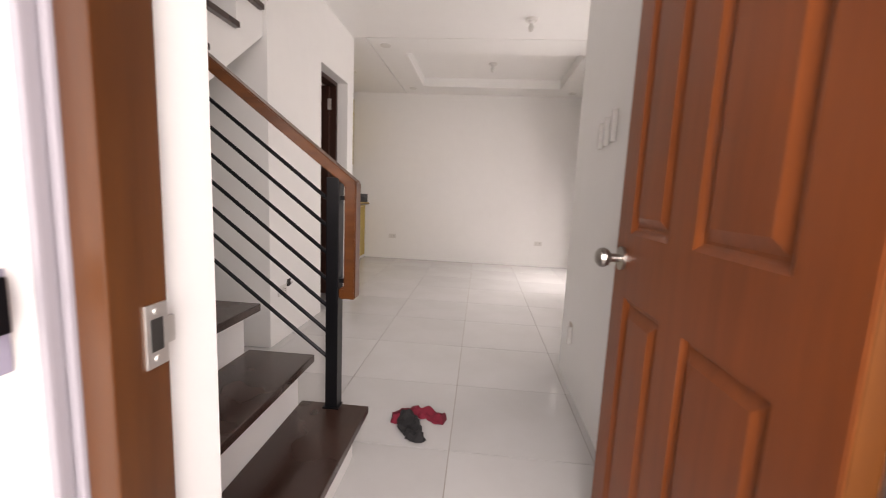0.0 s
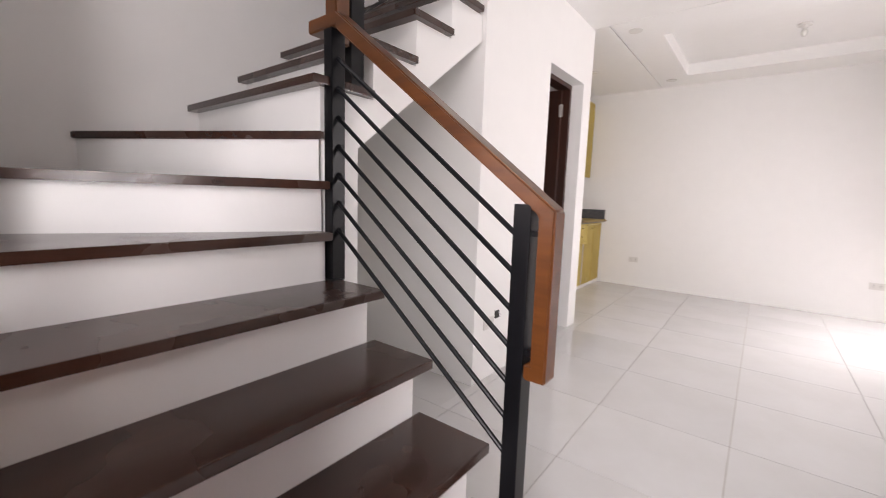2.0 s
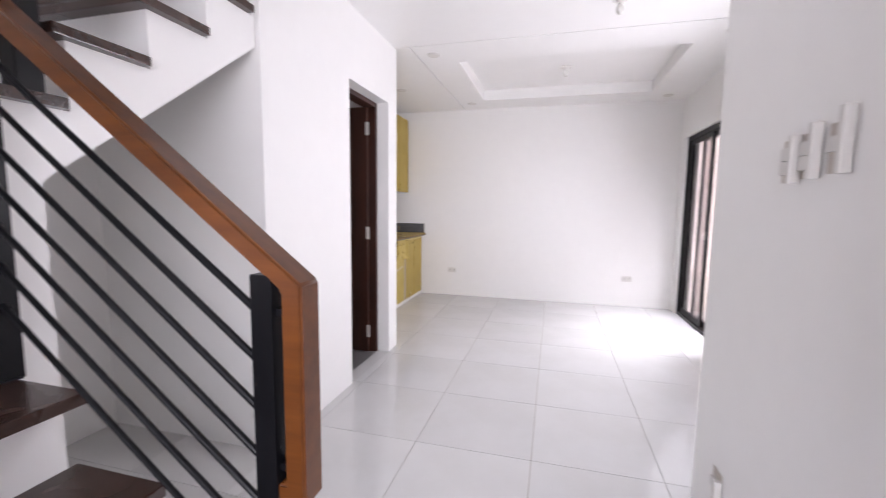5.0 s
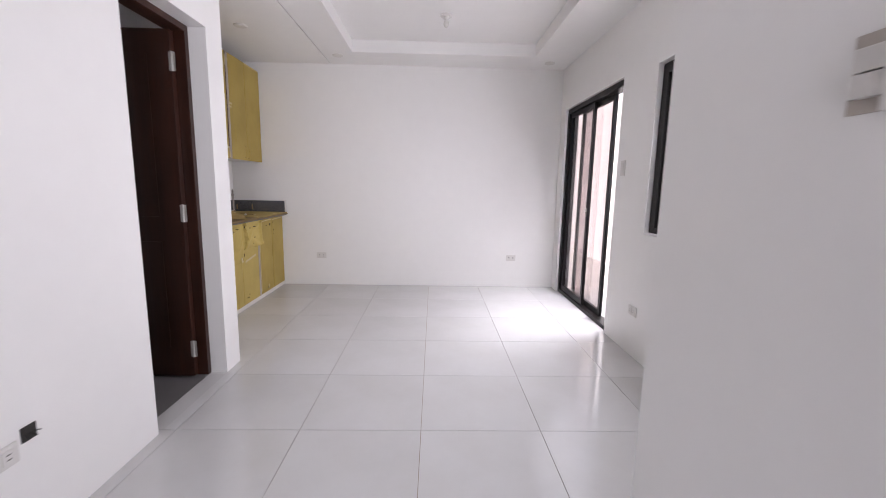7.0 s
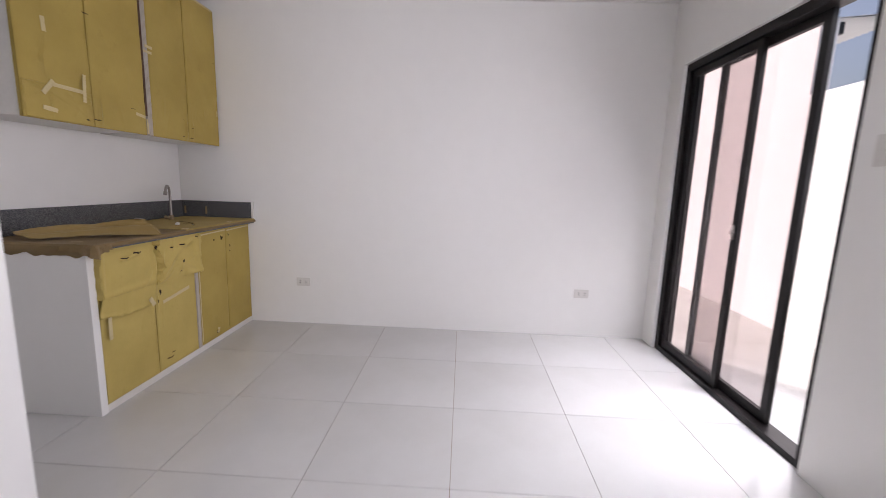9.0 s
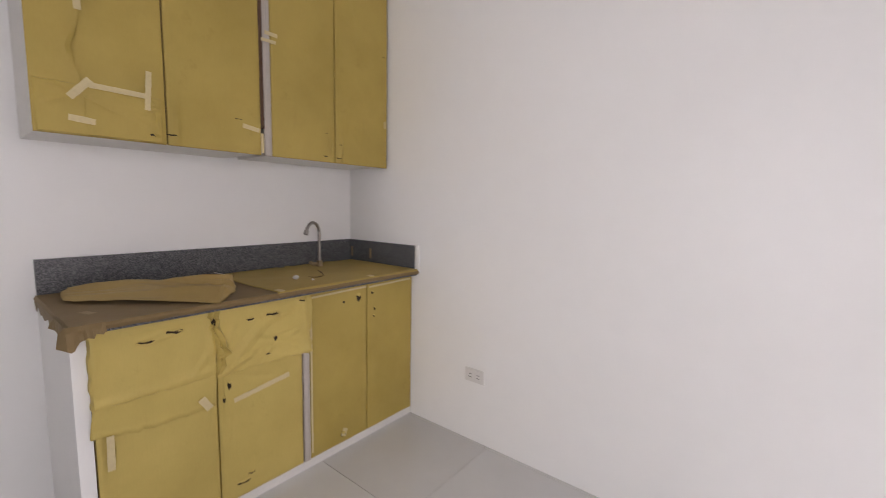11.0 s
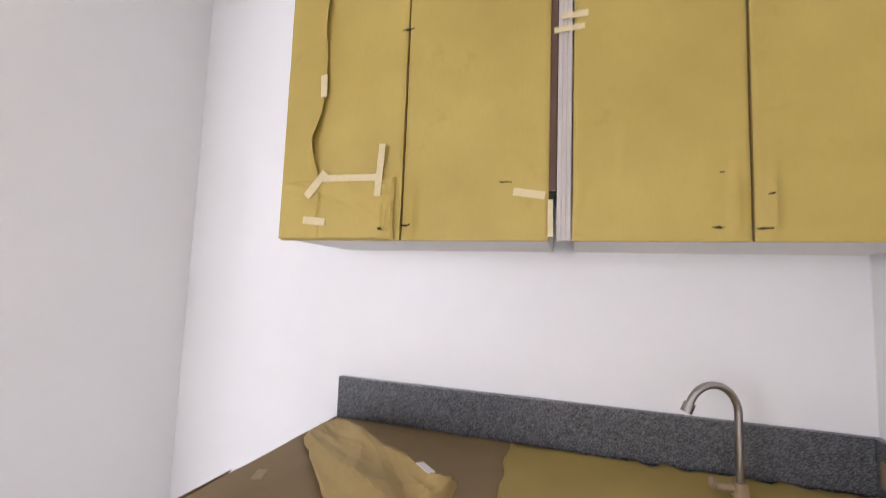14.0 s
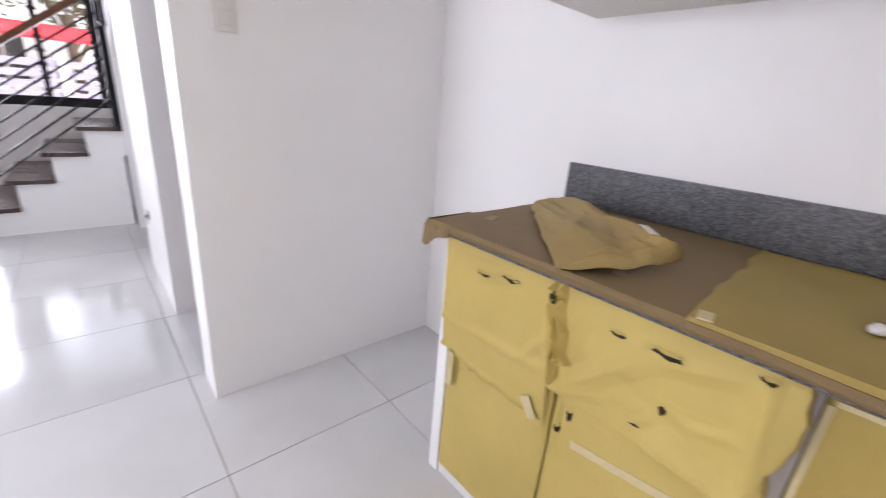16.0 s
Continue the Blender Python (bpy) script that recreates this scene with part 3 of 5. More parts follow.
bm = bmesh.new()
yl = BD1 - 0.04
box(bm, XB - 0.76, XB - 0.16, yl - 0.038, yl, 0.012, BDZ - 0.04, 0.003)
for x0, x1 in ((-2.00, -1.79), (-1.73, -1.55)):
    for z0, z1 in ((0.2, 0.85), (1.0, 1.9)):
        box(bm, x0, x1, yl - 0.044, yl - 0.036, z0, z1, 0.003)
part("leaf", bm, BATH_DOOR, bdoor)
for z in (0.19, 1.02, 1.86):
    bm = bmesh.new()
    box(bm, XB - 0.17, XB - 0.135, yl - 0.0415, yl - 0.038, z - 0.05, z + 0.05)
    bar(bm, (XB - 0.152, yl - 0.044, z - 0.052), (XB - 0.152, yl - 0.044, z + 0.052), 0.006, 12)
    part("hinge", bm, PLATE, bdoor, "bright steel hinge")
bm = bmesh.new()
box(bm, XL, XB - 0.20, 2.21, YP - 0.10, -0.05, 0.0)
box(bm, XB - 0.20, XB - 0.10, BD0, BD1, -0.05, 0.0)
structure("floor_bathroom", bm, BATH_TILE, "dark grey bathroom floor", "floor")

# ---- sliding door ----
def slider(name, label, category, y0, y1, z0, z1, x, panels, pane, depth=0.10, fw=0.05, group=""):
    """A black aluminium frame across x with sliding sashes (y0, y1, track)."""
    ob = thing(name, label, category, group)
    for nm, d in (("frame_side", (y0, y0 + fw, z0, z1)), ("frame_side", (y1 - fw, y1, z0, z1)), ("frame_head", (y0 + fw, y1 - fw, z1 - fw, z1)), ("frame_sill", (y0 + fw, y1 - fw, z0, z0 + 0.035))):
        bm = bmesh.new()
        box(bm, x, x + depth, d[0], d[1], d[2], d[3], 0.003)
        part(nm, bm, ALU, ob)
    for a, b, track, sw in panels:
        xs = x + 0.022 + 0.034 * track
        bm = bmesh.new()
        zz0, zz1 = z0 + 0.037, z1 - fw - 0.002
        box(bm, xs, xs + 0.026, a, a + sw, zz0, zz1, 0.002)
        box(bm, xs, xs + 0.026, b - sw, b, zz0, zz1, 0.002)
        box(bm, xs, xs + 0.026, a + sw, b - sw, zz0, zz0 + sw * 1.2, 0.002)
        box(bm, xs, xs + 0.026, a + sw, b - sw, zz1 - sw, zz1, 0.002)
        sash = part("sash", bm, ALU, ob, "black aluminium sliding sash")
        g = part("pane", box(bmesh.new(), xs + 0.011, xs + 0.015, a + sw, b - sw, zz0 + sw * 1.2, zz1 - sw), pane, sash, "lightly tinted glass pane")
        g.visible_shadow = False
    return ob


sd = slider("sliding_door", "partly open black aluminium sliding glass door", "sliding door", SD0, SD1, 0.0, SDZ, XR + 0.025, [(5.120, SD1 - 0.05, 0, 0.045), (4.750, 5.530, 1, 0.045)], BRONZE)
bm = bmesh.new()
cyl(bm, (XR + 0.036, 5.142, 0.98), 0.012, 0.02, "X", 16)
box(bm, XR + 0.034, XR + 0.048, 5.134, 5.150, 0.94, 1.02, 0.003)
part("latch", bm, STEEL, sd, "small metal latch")
win = slider("side_window", "black aluminium sliding window in a plastered reveal", "window", WN0 + 0.01, WN1 - 0.01, WZ0 + 0.015, WZ1 - 0.01, XR + 0.03, [(3.325, WN1 - 0.075, 0, 0.05), (WN0 + 0.075, 3.385, 1, 0.05)], GLASS, fw=0.065)

bm = bmesh.new()
box(bm, XR + 0.036, XR + 0.053, 3.338, 3.362, 1.36, 1.45, 0.004)
cyl(bm, (XR + 0.030, 3.350, 1.385), 0.016, 0.016, "X", 18)
box(bm, XR + 0.020, XR + 0.032, 3.343, 3.357, 1.385, 1.44, 0.003)
part("latch", bm, BLACK, win, "small black crescent latch")

# louvred window over the stairs
fw = thing("stair_window", "black framed jalousie window with glass louvres over the stairs", "window")
for nm, d in (("frame_side", (FW0, FW0 + 0.10, FZ0, FZ1)), ("frame_side", (FW1 - 0.07, FW1, FZ0, FZ1)), ("mullion", (-0.90, -0.86, FZ0 + 0.08, FZ1 - 0.05)), ("frame_head", (FW0 + 0.10, FW1 - 0.07, FZ1 - 0.05, FZ1)), ("frame_sill", (FW0 + 0.10, FW1 - 0.07, FZ0, FZ0 + 0.08))):
    bm = bmesh.new()
    box(bm, d[0], d[1], 0.0, 0.06, d[2], d[3], 0.003)
    part(nm, bm, ALU, fw)
for a, b in ((FW0 + 0.10, -0.90), (-0.86, FW1 - 0.07)):
    for i in range(9):
        z = FZ0 + 0.135 + 0.109 * i
        bm = bmesh.new()
        made = box(bm, a + 0.008, b - 0.008, -0.0015, 0.0015, -0.055, 0.055)
        bmesh.ops.transform(bm, matrix=Matrix.Translation((0, 0.03, z)) @ Matrix.Rotation(radians(14), 4, "X"), verts=bm.verts)
        lv = part("louvre", bm, GLASS, fw, "clear glass louvre")
        lv.visible_shadow = False
        bm = bmesh.new()
        for x in (a + 0.006, b - 0.006):
            box(bm, x - 0.005, x + 0.005, 0.005, 0.055, z - 0.012, z + 0.012)
        part("clip", bm, ALU, fw, "black louvre clip")


# ---- electrical fittings ----
def outlet(place, axis, sign, label="white twin socket plate on the wall", category="outlet", w=0.115, h=0.07):
    """A socket plate on a wall across axis x or y, facing sign."""
    ob = thing("wall_outlet", label, category, "wall sockets", place)
    bm = bmesh.new()
    box(bm, -w / 2, w / 2, 0, 0.008, -h / 2, h / 2, 0.003)
    for x in (-0.024, 0.024):
        box(bm, x - 0.019, x + 0.019, 0.008, 0.011, -0.022, 0.022, 0.001)
    turn = {("y", -1): 180, ("y", 1): 0, ("x", 1): -90, ("x", -1): 90}[axis, sign]
    m = Matrix.Translation(place) @ Matrix.Rotation(radians(turn), 4, "Z")
    bmesh.ops.transform(bm, matrix=m, verts=bm.verts)
    plate = part("plate", bm, PLASTIC, ob)
    for x in (-0.024, 0.024):
        bm = bmesh.new()
        for z in (-0.008, 0.008):
            box(bm, x - 0.007, x + 0.007, 0.0105, 0.0118, z - 0.0016, z + 0.0016)
        bmesh.ops.transform(bm, matrix=m, verts=bm.verts)
        part("slot", bm, DARK, plate, "dark socket slots")
    return ob


outlet((-1.292, YB, 0.357), "y", -1)
outlet((0.993, YB, 0.357), "y", -1)
outlet((XR, 3.97, 0.335), "x", -1)
outlet((XB, 2.27, 0.355), "x", 1, "white twin socket plate below an open wiring hole")
bm = bmesh.new()
box(bm, XB - 0.001, XB + 0.004, 2.345, 2.395, 0.365, 0.415, 0.001)
for i in range(4):
    bar(bm, (XB + 0.002, 2.36 + 0.008 * i, 0.39), (XB + 0.02, 2.352 + 0.014 * i, 0.375 + 0.012 * (i % 2)), 0.002, 6)
hole = part("wiring_hole", bm, DARK)
tagged(hole, "small dark open wiring hole in the wall", "wiring box")


def switch(place, axis, sign, label, gangs=2, w=0.07, h=0.115):
    ob = thing("wall_switch", label, "switch", "wall switches", place)
    m = Matrix.Translation(place) @ Matrix.Rotation(radians({("y", 1): 0, ("x", -1): 90}[axis, sign]), 4, "Z")
    bm = bmesh.new()
    box(bm, -w / 2, w / 2, 0, 0.008, -h / 2, h / 2, 0.003)
    bmesh.ops.transform(bm, matrix=m, verts=bm.verts)
    plate = part("plate", bm, PLASTIC, ob)
    for i in range(gangs):
        z = (i - (gangs - 1) / 2) * 0.04
        bm = bmesh.new()
        box(bm, -0.018, 0.018, 0.008, 0.013, z - 0.017, z + 0.017, 0.002)
        bmesh.ops.transform(bm, matrix=m, verts=bm.verts)
        part("rocker", bm, PLASTIC, plate, "white rocker")
    return ob


switch((XR, 4.315, 1.37), "x", -1, "white double switch plate beside the sliding door")
switch((-1.41, YP, 1.37), "y", 1, "white double switch plate on the partition")


def loose_switch(y, z, rows, tall):
    """Switch modules on the entry wall with the cover plate standing off."""
    ob = thing("loose_switch", "white switch modules with their cover plate standing loose", "switch", "loose switches on the entry wall", (XE, y, z))
    bm = bmesh.new()
    box(bm, XE - 0.003, XE, y - 0.030, y + 0.040, z - 0.056, z + 0.05, 0.001)
    part("backing", bm, FILLER, ob, "grey recessed backing")
    for i in range(rows):
        bm = bmesh.new()
        box(bm, XE - 0.016, XE - 0.004, y - 0.024, y + 0.028, z - (0.037 if rows > 1 else 0.012) + 0.034 * i, z - (0.005 if rows > 1 else -0.02) + 0.034 * i, 0.002)
        part("module", bm, PLASTIC, ob)
    bm = bmesh.new()
    box(bm, XE - 0.026, XE - 0.004, y - 0.042, y - 0.024, z - 0.06, z - 0.06 + tall, 0.003)
    part("cover_plate", bm, PLASTIC, ob, "white cover plate standing loose")


loose_switch(1.665, 1.37, 2, 0.115)
loose_switch(1.585, 1.375, 2, 0.125)
loose_switch(1.485, 1.38, 1, 0.135)
loose_switch(1.93, 0.32, 1, 0.095)

# ---- ceiling lights ----
for x, y in ((-0.984, 3.97), (-0.983, 5.69), (1.276, 5.77), (1.276, 3.97), (-1.64, 4.93)):
    ob = thing("downlight", "unlit round white recessed ceiling downlight", "downlight", "recessed ceiling downlights", (x, y, ZC))
    bm = bmesh.new()
    cyl(bm, (x, y, ZC - 0.004), 0.052, 0.008, "Z", 32, 0.056)
    part("trim_ring", bm, PLASTIC, ob, "", True)
    bm = bmesh.new()
    cyl(bm, (x, y, ZC - 0.0085), 0.040, 0.003, "Z", 32)
    part("diffuser", bm, WHITE_STRIP, ob, "matt white diffuser")
for x, y, z in ((0.41, 3.30, ZC), (0.13, 4.90, TZ)):
    ob = thing("ceiling_bulb", "unlit bulb in a white ceiling lampholder", "lamp", "bare ceiling bulbs", (x, y, z))
    bm = bmesh.new()
    cyl(bm, (x, y, z - 0.008), 0.048, 0.016, "Z", 28, 0.052)
    cyl(bm, (x, y, z - 0.026), 0.022, 0.022, "Z", 24, 0.026)
    part("lampholder", bm, PLASTIC, ob, "", True)
    bm = bmesh.new()
    cyl(bm, (x, y, z - 0.045), 0.014, 0.02, "Z", 20)
    bmesh.ops.create_uvsphere(bm, u_segments=20, v_segments=12, radius=0.024, matrix=Matrix.Translation((x, y, z - 0.072)) @ Matrix.Diagonal((1, 1, 1.35, 1)))
    part("bulb", bm, PLATE, ob, "grey glass bulb", True)


# ---- rags on the floor ----
def rag(name, label, mat, outline, height, seed):
    """A heap of cloth: folds over an outline given as a spine of (x, y, half width)."""
    bm = bmesh.new()
    nu, nv = 40, 22
    rows = []
    for i in range(nu):
        s = i / (nu - 1) * (len(outline) - 1)
        k = min(int(s), len(outline) - 2)
        f = s - k
        x, y, w = (outline[k][n] * (1 - f) + outline[k + 1][n] * f for n in range(3))
        dx, dy = outline[k + 1][0] - outline[k][0], outline[k + 1][1] - outline[k][1]
        ln = math.hypot(dx, dy)
        row = []
        for j in range(nv):
            a = j / nv * math.tau
            n1 = noise.noise(Vector((x * 22, y * 22, math.cos(a) * 1.5 + seed)))
            n2 = noise.noise(Vector((x * 55 + seed, y * 55, math.sin(a) * 3)))
            r = 1 + 0.6 * n1 + 0.45 * n2
            side = math.cos(a) * w * r
            up = max(0.0, math.sin(a)) * height * r * (1 if 0 < i < nu - 1 else 0.25)
            row.append(bm.verts.new((x - dy / ln * side, y + dx / ln * side, 0.002 + up)))
        rows.append(row)
    for ra, rb in zip(rows, rows[1:]):
        for j in range(nv):
            bm.faces.new((ra[j], ra[(j + 1) % nv], rb[(j + 1) % nv], rb[j]))
    bm.faces.new(rows[0][::-1])
    bm.faces.new(rows[-1])
    bmesh.ops.recalc_face_normals(bm, faces=bm.faces)
    ob = part(name, bm, mat, None, "", True)
    return tagged(ob, label, "cloth")


rag("red_rag", "crumpled dark red cloth on the floor tiles", RED, [(-0.27, 1.36, 0.015), (-0.25, 1.42, 0.03), (-0.19, 1.47, 0.035), (-0.12, 1.45, 0.03), (-0.07, 1.42, 0.04), (-0.035, 1.41, 0.03)], 0.032, 3.0)
rag("grey_rag", "crumpled dark grey cloth on the floor tiles", GREY_CLOTH, [(-0.235, 1.405, 0.03), (-0.20, 1.36, 0.045), (-0.165, 1.30, 0.045), (-0.14, 1.25, 0.03), (-0.135, 1.23, 0.012)], 0.045, 8.0)


# ---- kitchen ----
def crease_set(seed, y0, y1, z0, z1, count, high=0.0014):
    """Random long sharp creases over a sheet, as folds with a straight-sided profile."""
    rnd = random.Random(seed)
    made = []
    for _ in range(count):
        y, z, a = y0 + (y1 - y0) * rnd.random(), z0 + (z1 - z0) * rnd.random(), rnd.random() * math.pi
        ln = 0.04 + 0.16 * rnd.random()
        made.append((y, z, y + ln * math.cos(a), z + ln * math.sin(a), high * rnd.choice((-1, 1)) * (0.5 + rnd.random()), -(0.006 + 0.012 * rnd.random())))
    return tuple(made)


def sheet_offset(y, z, seed, amp, folds):
    """Depth of a paper sheet: a slow wave, and folds that are round (w > 0) or sharp (w < 0)."""
    v = Vector((seed * 3.1, y * 5, z * 5))
    d = amp * noise.noise(v) + amp * 0.5 * noise.noise(v * 2.1)
    d += amp * 0.5 * max(0.0, 1 - 9 * abs(noise.noise(v * 0.7 + Vector((3, 1, 2)))))
    for ya, za, yb, zb, h, w in folds:
        dy, dz = yb - ya, zb - za
        t = max(0.0, min(1.0, ((y - ya) * dy + (z - za) * dz) / (dy * dy + dz * dz)))
        q = math.hypot(y - ya - t * dy, z - za - t * dz)
        if w > 0:
            d += h * math.exp(-((q / w) ** 2))
        elif q < -w:
            d += h * (1 + q / w) * min(1.0, 0.25 + 3 * t * (1 - t))
    return d


SURFACE = {}


def on_surface(ob, y, z, x):
    """How far out a strip lies on a paper front: on its dents, or on what covers it at x."""
    if ob not in SURFACE:
        return x
    x0, seed, amp, folds = SURFACE[ob]
    return max(x0 + sheet_offset(y, z, seed, amp, folds), x if x > x0 + 0.006 else -9)


def wrapped(name, y0, y1, z0, z1, x, parent, seed, amp=0.002, depth=0.018, folds=(), mat=None, label="", n=22, ragged=0.0):
    """A panel facing +x wrapped in paper, with dents and folds; its edges turn back."""
    bm = bmesh.new()
    rows = []
    for i in range(n + 1):
        row = []
        for j in range(n + 1):
            y, z = y0 + (y1 - y0) * i / n, z0 + (z1 - z0) * j / n
            rim = i in (0, n) or j in (0, n)
            yy = y + (ragged * noise.noise(Vector((z * 30, seed, 0))) if i in (0, n) else 0)
            zz = z + (ragged * noise.noise(Vector((y * 30, seed, 5))) if j in (0, n) else 0)
            row.append(bm.verts.new((x - (0.004 if rim else 0) + sheet_offset(y, z, seed, amp, folds), yy, zz)))
        rows.append(row)
    for i in range(n):
        for j in range(n):
            bm.faces.new((rows[i][j], rows[i + 1][j], rows[i + 1][j + 1], rows[i][j + 1]))
    ring = [rows[i][0] for i in range(n)] + [rows[n][j] for j in range(n)] + [rows[i][n] for i in range(n, 0, -1)] + [rows[0][j] for j in range(n, 0, -1)]
    back = [bm.verts.new((x - depth, v.co.y, v.co.z)) for v in ring]
    for i in range(len(ring)):
        j = (i + 1) % len(ring)
        bm.faces.new((ring[i], back[i], back[j], ring[j]))
    bm.faces.new(back)
    bmesh.ops.recalc_face_normals(bm, faces=bm.faces)
    ob = part(name, bm, mat or KRAFT, parent, label, True)
    SURFACE[ob] = (x, seed, amp, folds)
    return ob


def tape(parent, ya, za, yb, zb, x, w=0.018, mat=None, name="tape"):
    """A strip of masking tape on a front at x."""
    bm = bmesh.new()
    a, b = Vector((0, ya, za)), Vector((0, yb, zb))
    d = (b - a).normalized()
    s = Vector((0, -d.z, d.y)) * w / 2
    n = max(2, int((b - a).length / 0.012))
    seed = ya * 7 + za
    lo = []
    for i in range(n + 1):
        p = a + (b - a) * i / n
        k = 1 + 0.12 * noise.noise(Vector((i * 0.9, seed, 0)))
        lift = 0.0012 + 0.001 * abs(noise.noise(Vector((i * 0.6, seed, 4))))
        xs = on_surface(parent, p.y, p.z, x)
        lo.append([bm.verts.new((xs + e, p.y + q * s.y * k, p.z + q * s.z * k)) for e, q in ((0, -1), (lift, -1), (lift, 1), (0, 1))])
    for ra, rb in zip(lo, lo[1:]):
        for j in range(4):
            bm.faces.new((ra[j], ra[(j + 1) % 4], rb[(j + 1) % 4], rb[j]))
    bm.faces.new(lo[0])
    bm.faces.new(lo[-1][::-1])
    bmesh.ops.recalc_face_normals(bm, faces=bm.faces)
    return part(name, bm, mat or TAPE, parent, "pale masking tape" if mat is None else "", True)


def tear(parent, y, z, x, w, h, seed, flap=True):
    """A torn hole in the paper, its inner shade laid on as a dark patch, with a lifted flap."""
    rnd = random.Random(seed)
    bm = bmesh.new()
    ring = []
    for i in range(14):
        a = i / 14 * math.tau
        r = 0.45 + 0.75 * rnd.random()
        ring.append((y + w / 2 * (0.75 + 0.4 * rnd.random()) * math.cos(a), z + h * (0.36 if w > h else 0.5) * r * math.sin(a) + 0.12 * w * math.cos(a) * (rnd.random() - 0.5)))
    hi = [bm.verts.new((on_surface(parent, p, q, x) + 0.0012, p, q)) for p, q in ring]
    lo = [bm.verts.new((on_surface(parent, p, q, x) - 0.003, p, q)) for p, q in ring]
    mid = bm.verts.new((on_surface(parent, y, z, x) + 0.001, y, z))
    for i in range(14):
        j = (i + 1) % 14
        bm.faces.new((hi[i], hi[j], mid))
        bm.faces.new((lo[i], lo[j], hi[j], hi[i]))
    bmesh.ops.recalc_face_normals(bm, faces=bm.faces)
    hole = part("torn_hole", bm, HOLE, parent, "dark patch for the shade in a torn hole")
    if flap:
        bm = bmesh.new()
        xs = on_surface(parent, y, z, x)
        p = [(xs + 0.0005, y - w * 0.5, z + h * 0.42), (xs + 0.0005, y, z + h * 0.5), (xs + 0.0005, y + w * 0.45, z + h * 0.38), (xs + 0.004, y + w * 0.30, z + h * 0.2), (xs + 0.006, y - w * 0.05, z + h * 0.12), (xs + 0.004, y - w * 0.3, z + h * 0.25)]
        q = [(a + 0.0008, b, c + 0.0006) for a, b, c in p]
        lo, hi = [bm.verts.new(v) for v in p], [bm.verts.new(v) for v in q]
        bm.faces.new(lo[::-1])
        bm.faces.new(hi)
        for i in range(6):
            bm.faces.new((lo[i], lo[(i + 1) % 6], hi[(i + 1) % 6], hi[i]))
        bmesh.ops.recalc_face_normals(bm, faces=bm.faces)
        part("flap", bm, KRAFT_L, parent, "lifted paper flap")
    return hole


CZ, CT = 0.835, 0.865       # underside and top of the worktop
LX = -1.742                 # front of the base doors
base = thing("base_cabinet", "drawer and door base cabinet in torn pale kraft paper", "cabinet", "base cabinets under the worktop")
bm = bmesh.new()
box(bm, XL, LX - 0.02, 4.575, 5.305, 0.0, CZ)
part("carcass", bm, BOARD, base, "board carcass, dark brown for the shade in the seams")
bm = bmesh.new()
box(bm, XL, LX + 0.004, 4.535, 4.575, 0.0, CZ, 0.004)
part("end_panel", bm, PAINT, base, "white plastered end panel")
d1 = wrapped("drawer", 4.572, 4.930, 0.590, 0.846, LX + 0.034, base, 1.3, 0.003, 0.05,
             ((4.58, 0.60, 4.90, 0.612, 0.005, 0.016), (4.70, 0.765, 4.815, 0.785, 0.007, 0.011), (4.905, 0.83, 4.925, 0.60, 0.010, -0.020), (4.585, 0.83, 4.582, 0.60, 0.006, -0.016),
              (4.60, 0.81, 4.90, 0.815, 0.003, -0.012), (4.84, 0.60, 4.92, 0.70, 0.005, -0.018)) + crease_set(5, 4.59, 4.92, 0.60, 0.84, 9, 0.0011), KRAFT_L, "drawer front in loose pale kraft paper", 76, 0.007)
d2 = wrapped("drawer", 4.936, 5.316, 0.583, 0.844, LX + 0.036, base, 4.7, 0.003, 0.05,
             ((4.940, 0.585, 5.113, 0.751, 0.013, -0.030), (5.113, 0.751, 5.270, 0.800, 0.008, -0.024), (4.942, 0.584, 5.060, 0.640, 0.009, -0.020), (4.945, 0.60, 4.99, 0.76, 0.007, -0.018),
              (5.11, 0.775, 5.17, 0.772, 0.006, 0.010), (5.285, 0.80, 5.30, 0.60, 0.016, 0.022), (5.18, 0.60, 5.30, 0.585, 0.014, 0.030), (5.20, 0.67, 5.29, 0.70, 0.005, -0.016),
              (5.16, 0.665, 5.10, 0.60, 0.004, -0.014), (5.06, 0.70, 5.28, 0.62, -0.005, -0.020)) + crease_set(8, 4.95, 5.30, 0.60, 0.83, 16, 0.0016), KRAFT_L, "drawer front in loose crumpled kraft paper", 84, 0.009)
d3 = wrapped("cupboard_door", 4.580, 4.938, 0.042, 0.588, LX + 0.004, base, 7.9, 0.002, 0.022,
             ((4.938, 0.580, 4.890, 0.470, 0.012, -0.020), (4.930, 0.55, 4.915, 0.40, 0.005, -0.014)) + crease_set(11, 4.60, 4.93, 0.06, 0.50, 9, 0.0010), KRAFT_L, "cupboard door wrapped in kraft paper", 56)
d4 = wrapped("cupboard_door", 4.944, 5.300, 0.042, 0.582, LX + 0.004, base, 9.2, 0.002, 0.022,
             ((4.955, 0.57, 4.957, 0.40, 0.005, -0.008), (4.968, 0.57, 4.970, 0.40, -0.003, -0.006), (4.95, 0.575, 5.20, 0.50, 0.003, -0.014)) + crease_set(14, 4.96, 5.29, 0.06, 0.56, 10, 0.0010), KRAFT_L, "cupboard door wrapped in kraft paper", 60)
# a torn tail of the drawer's paper hangs over the door below it
bm = bmesh.new()
rows, n = [], 44
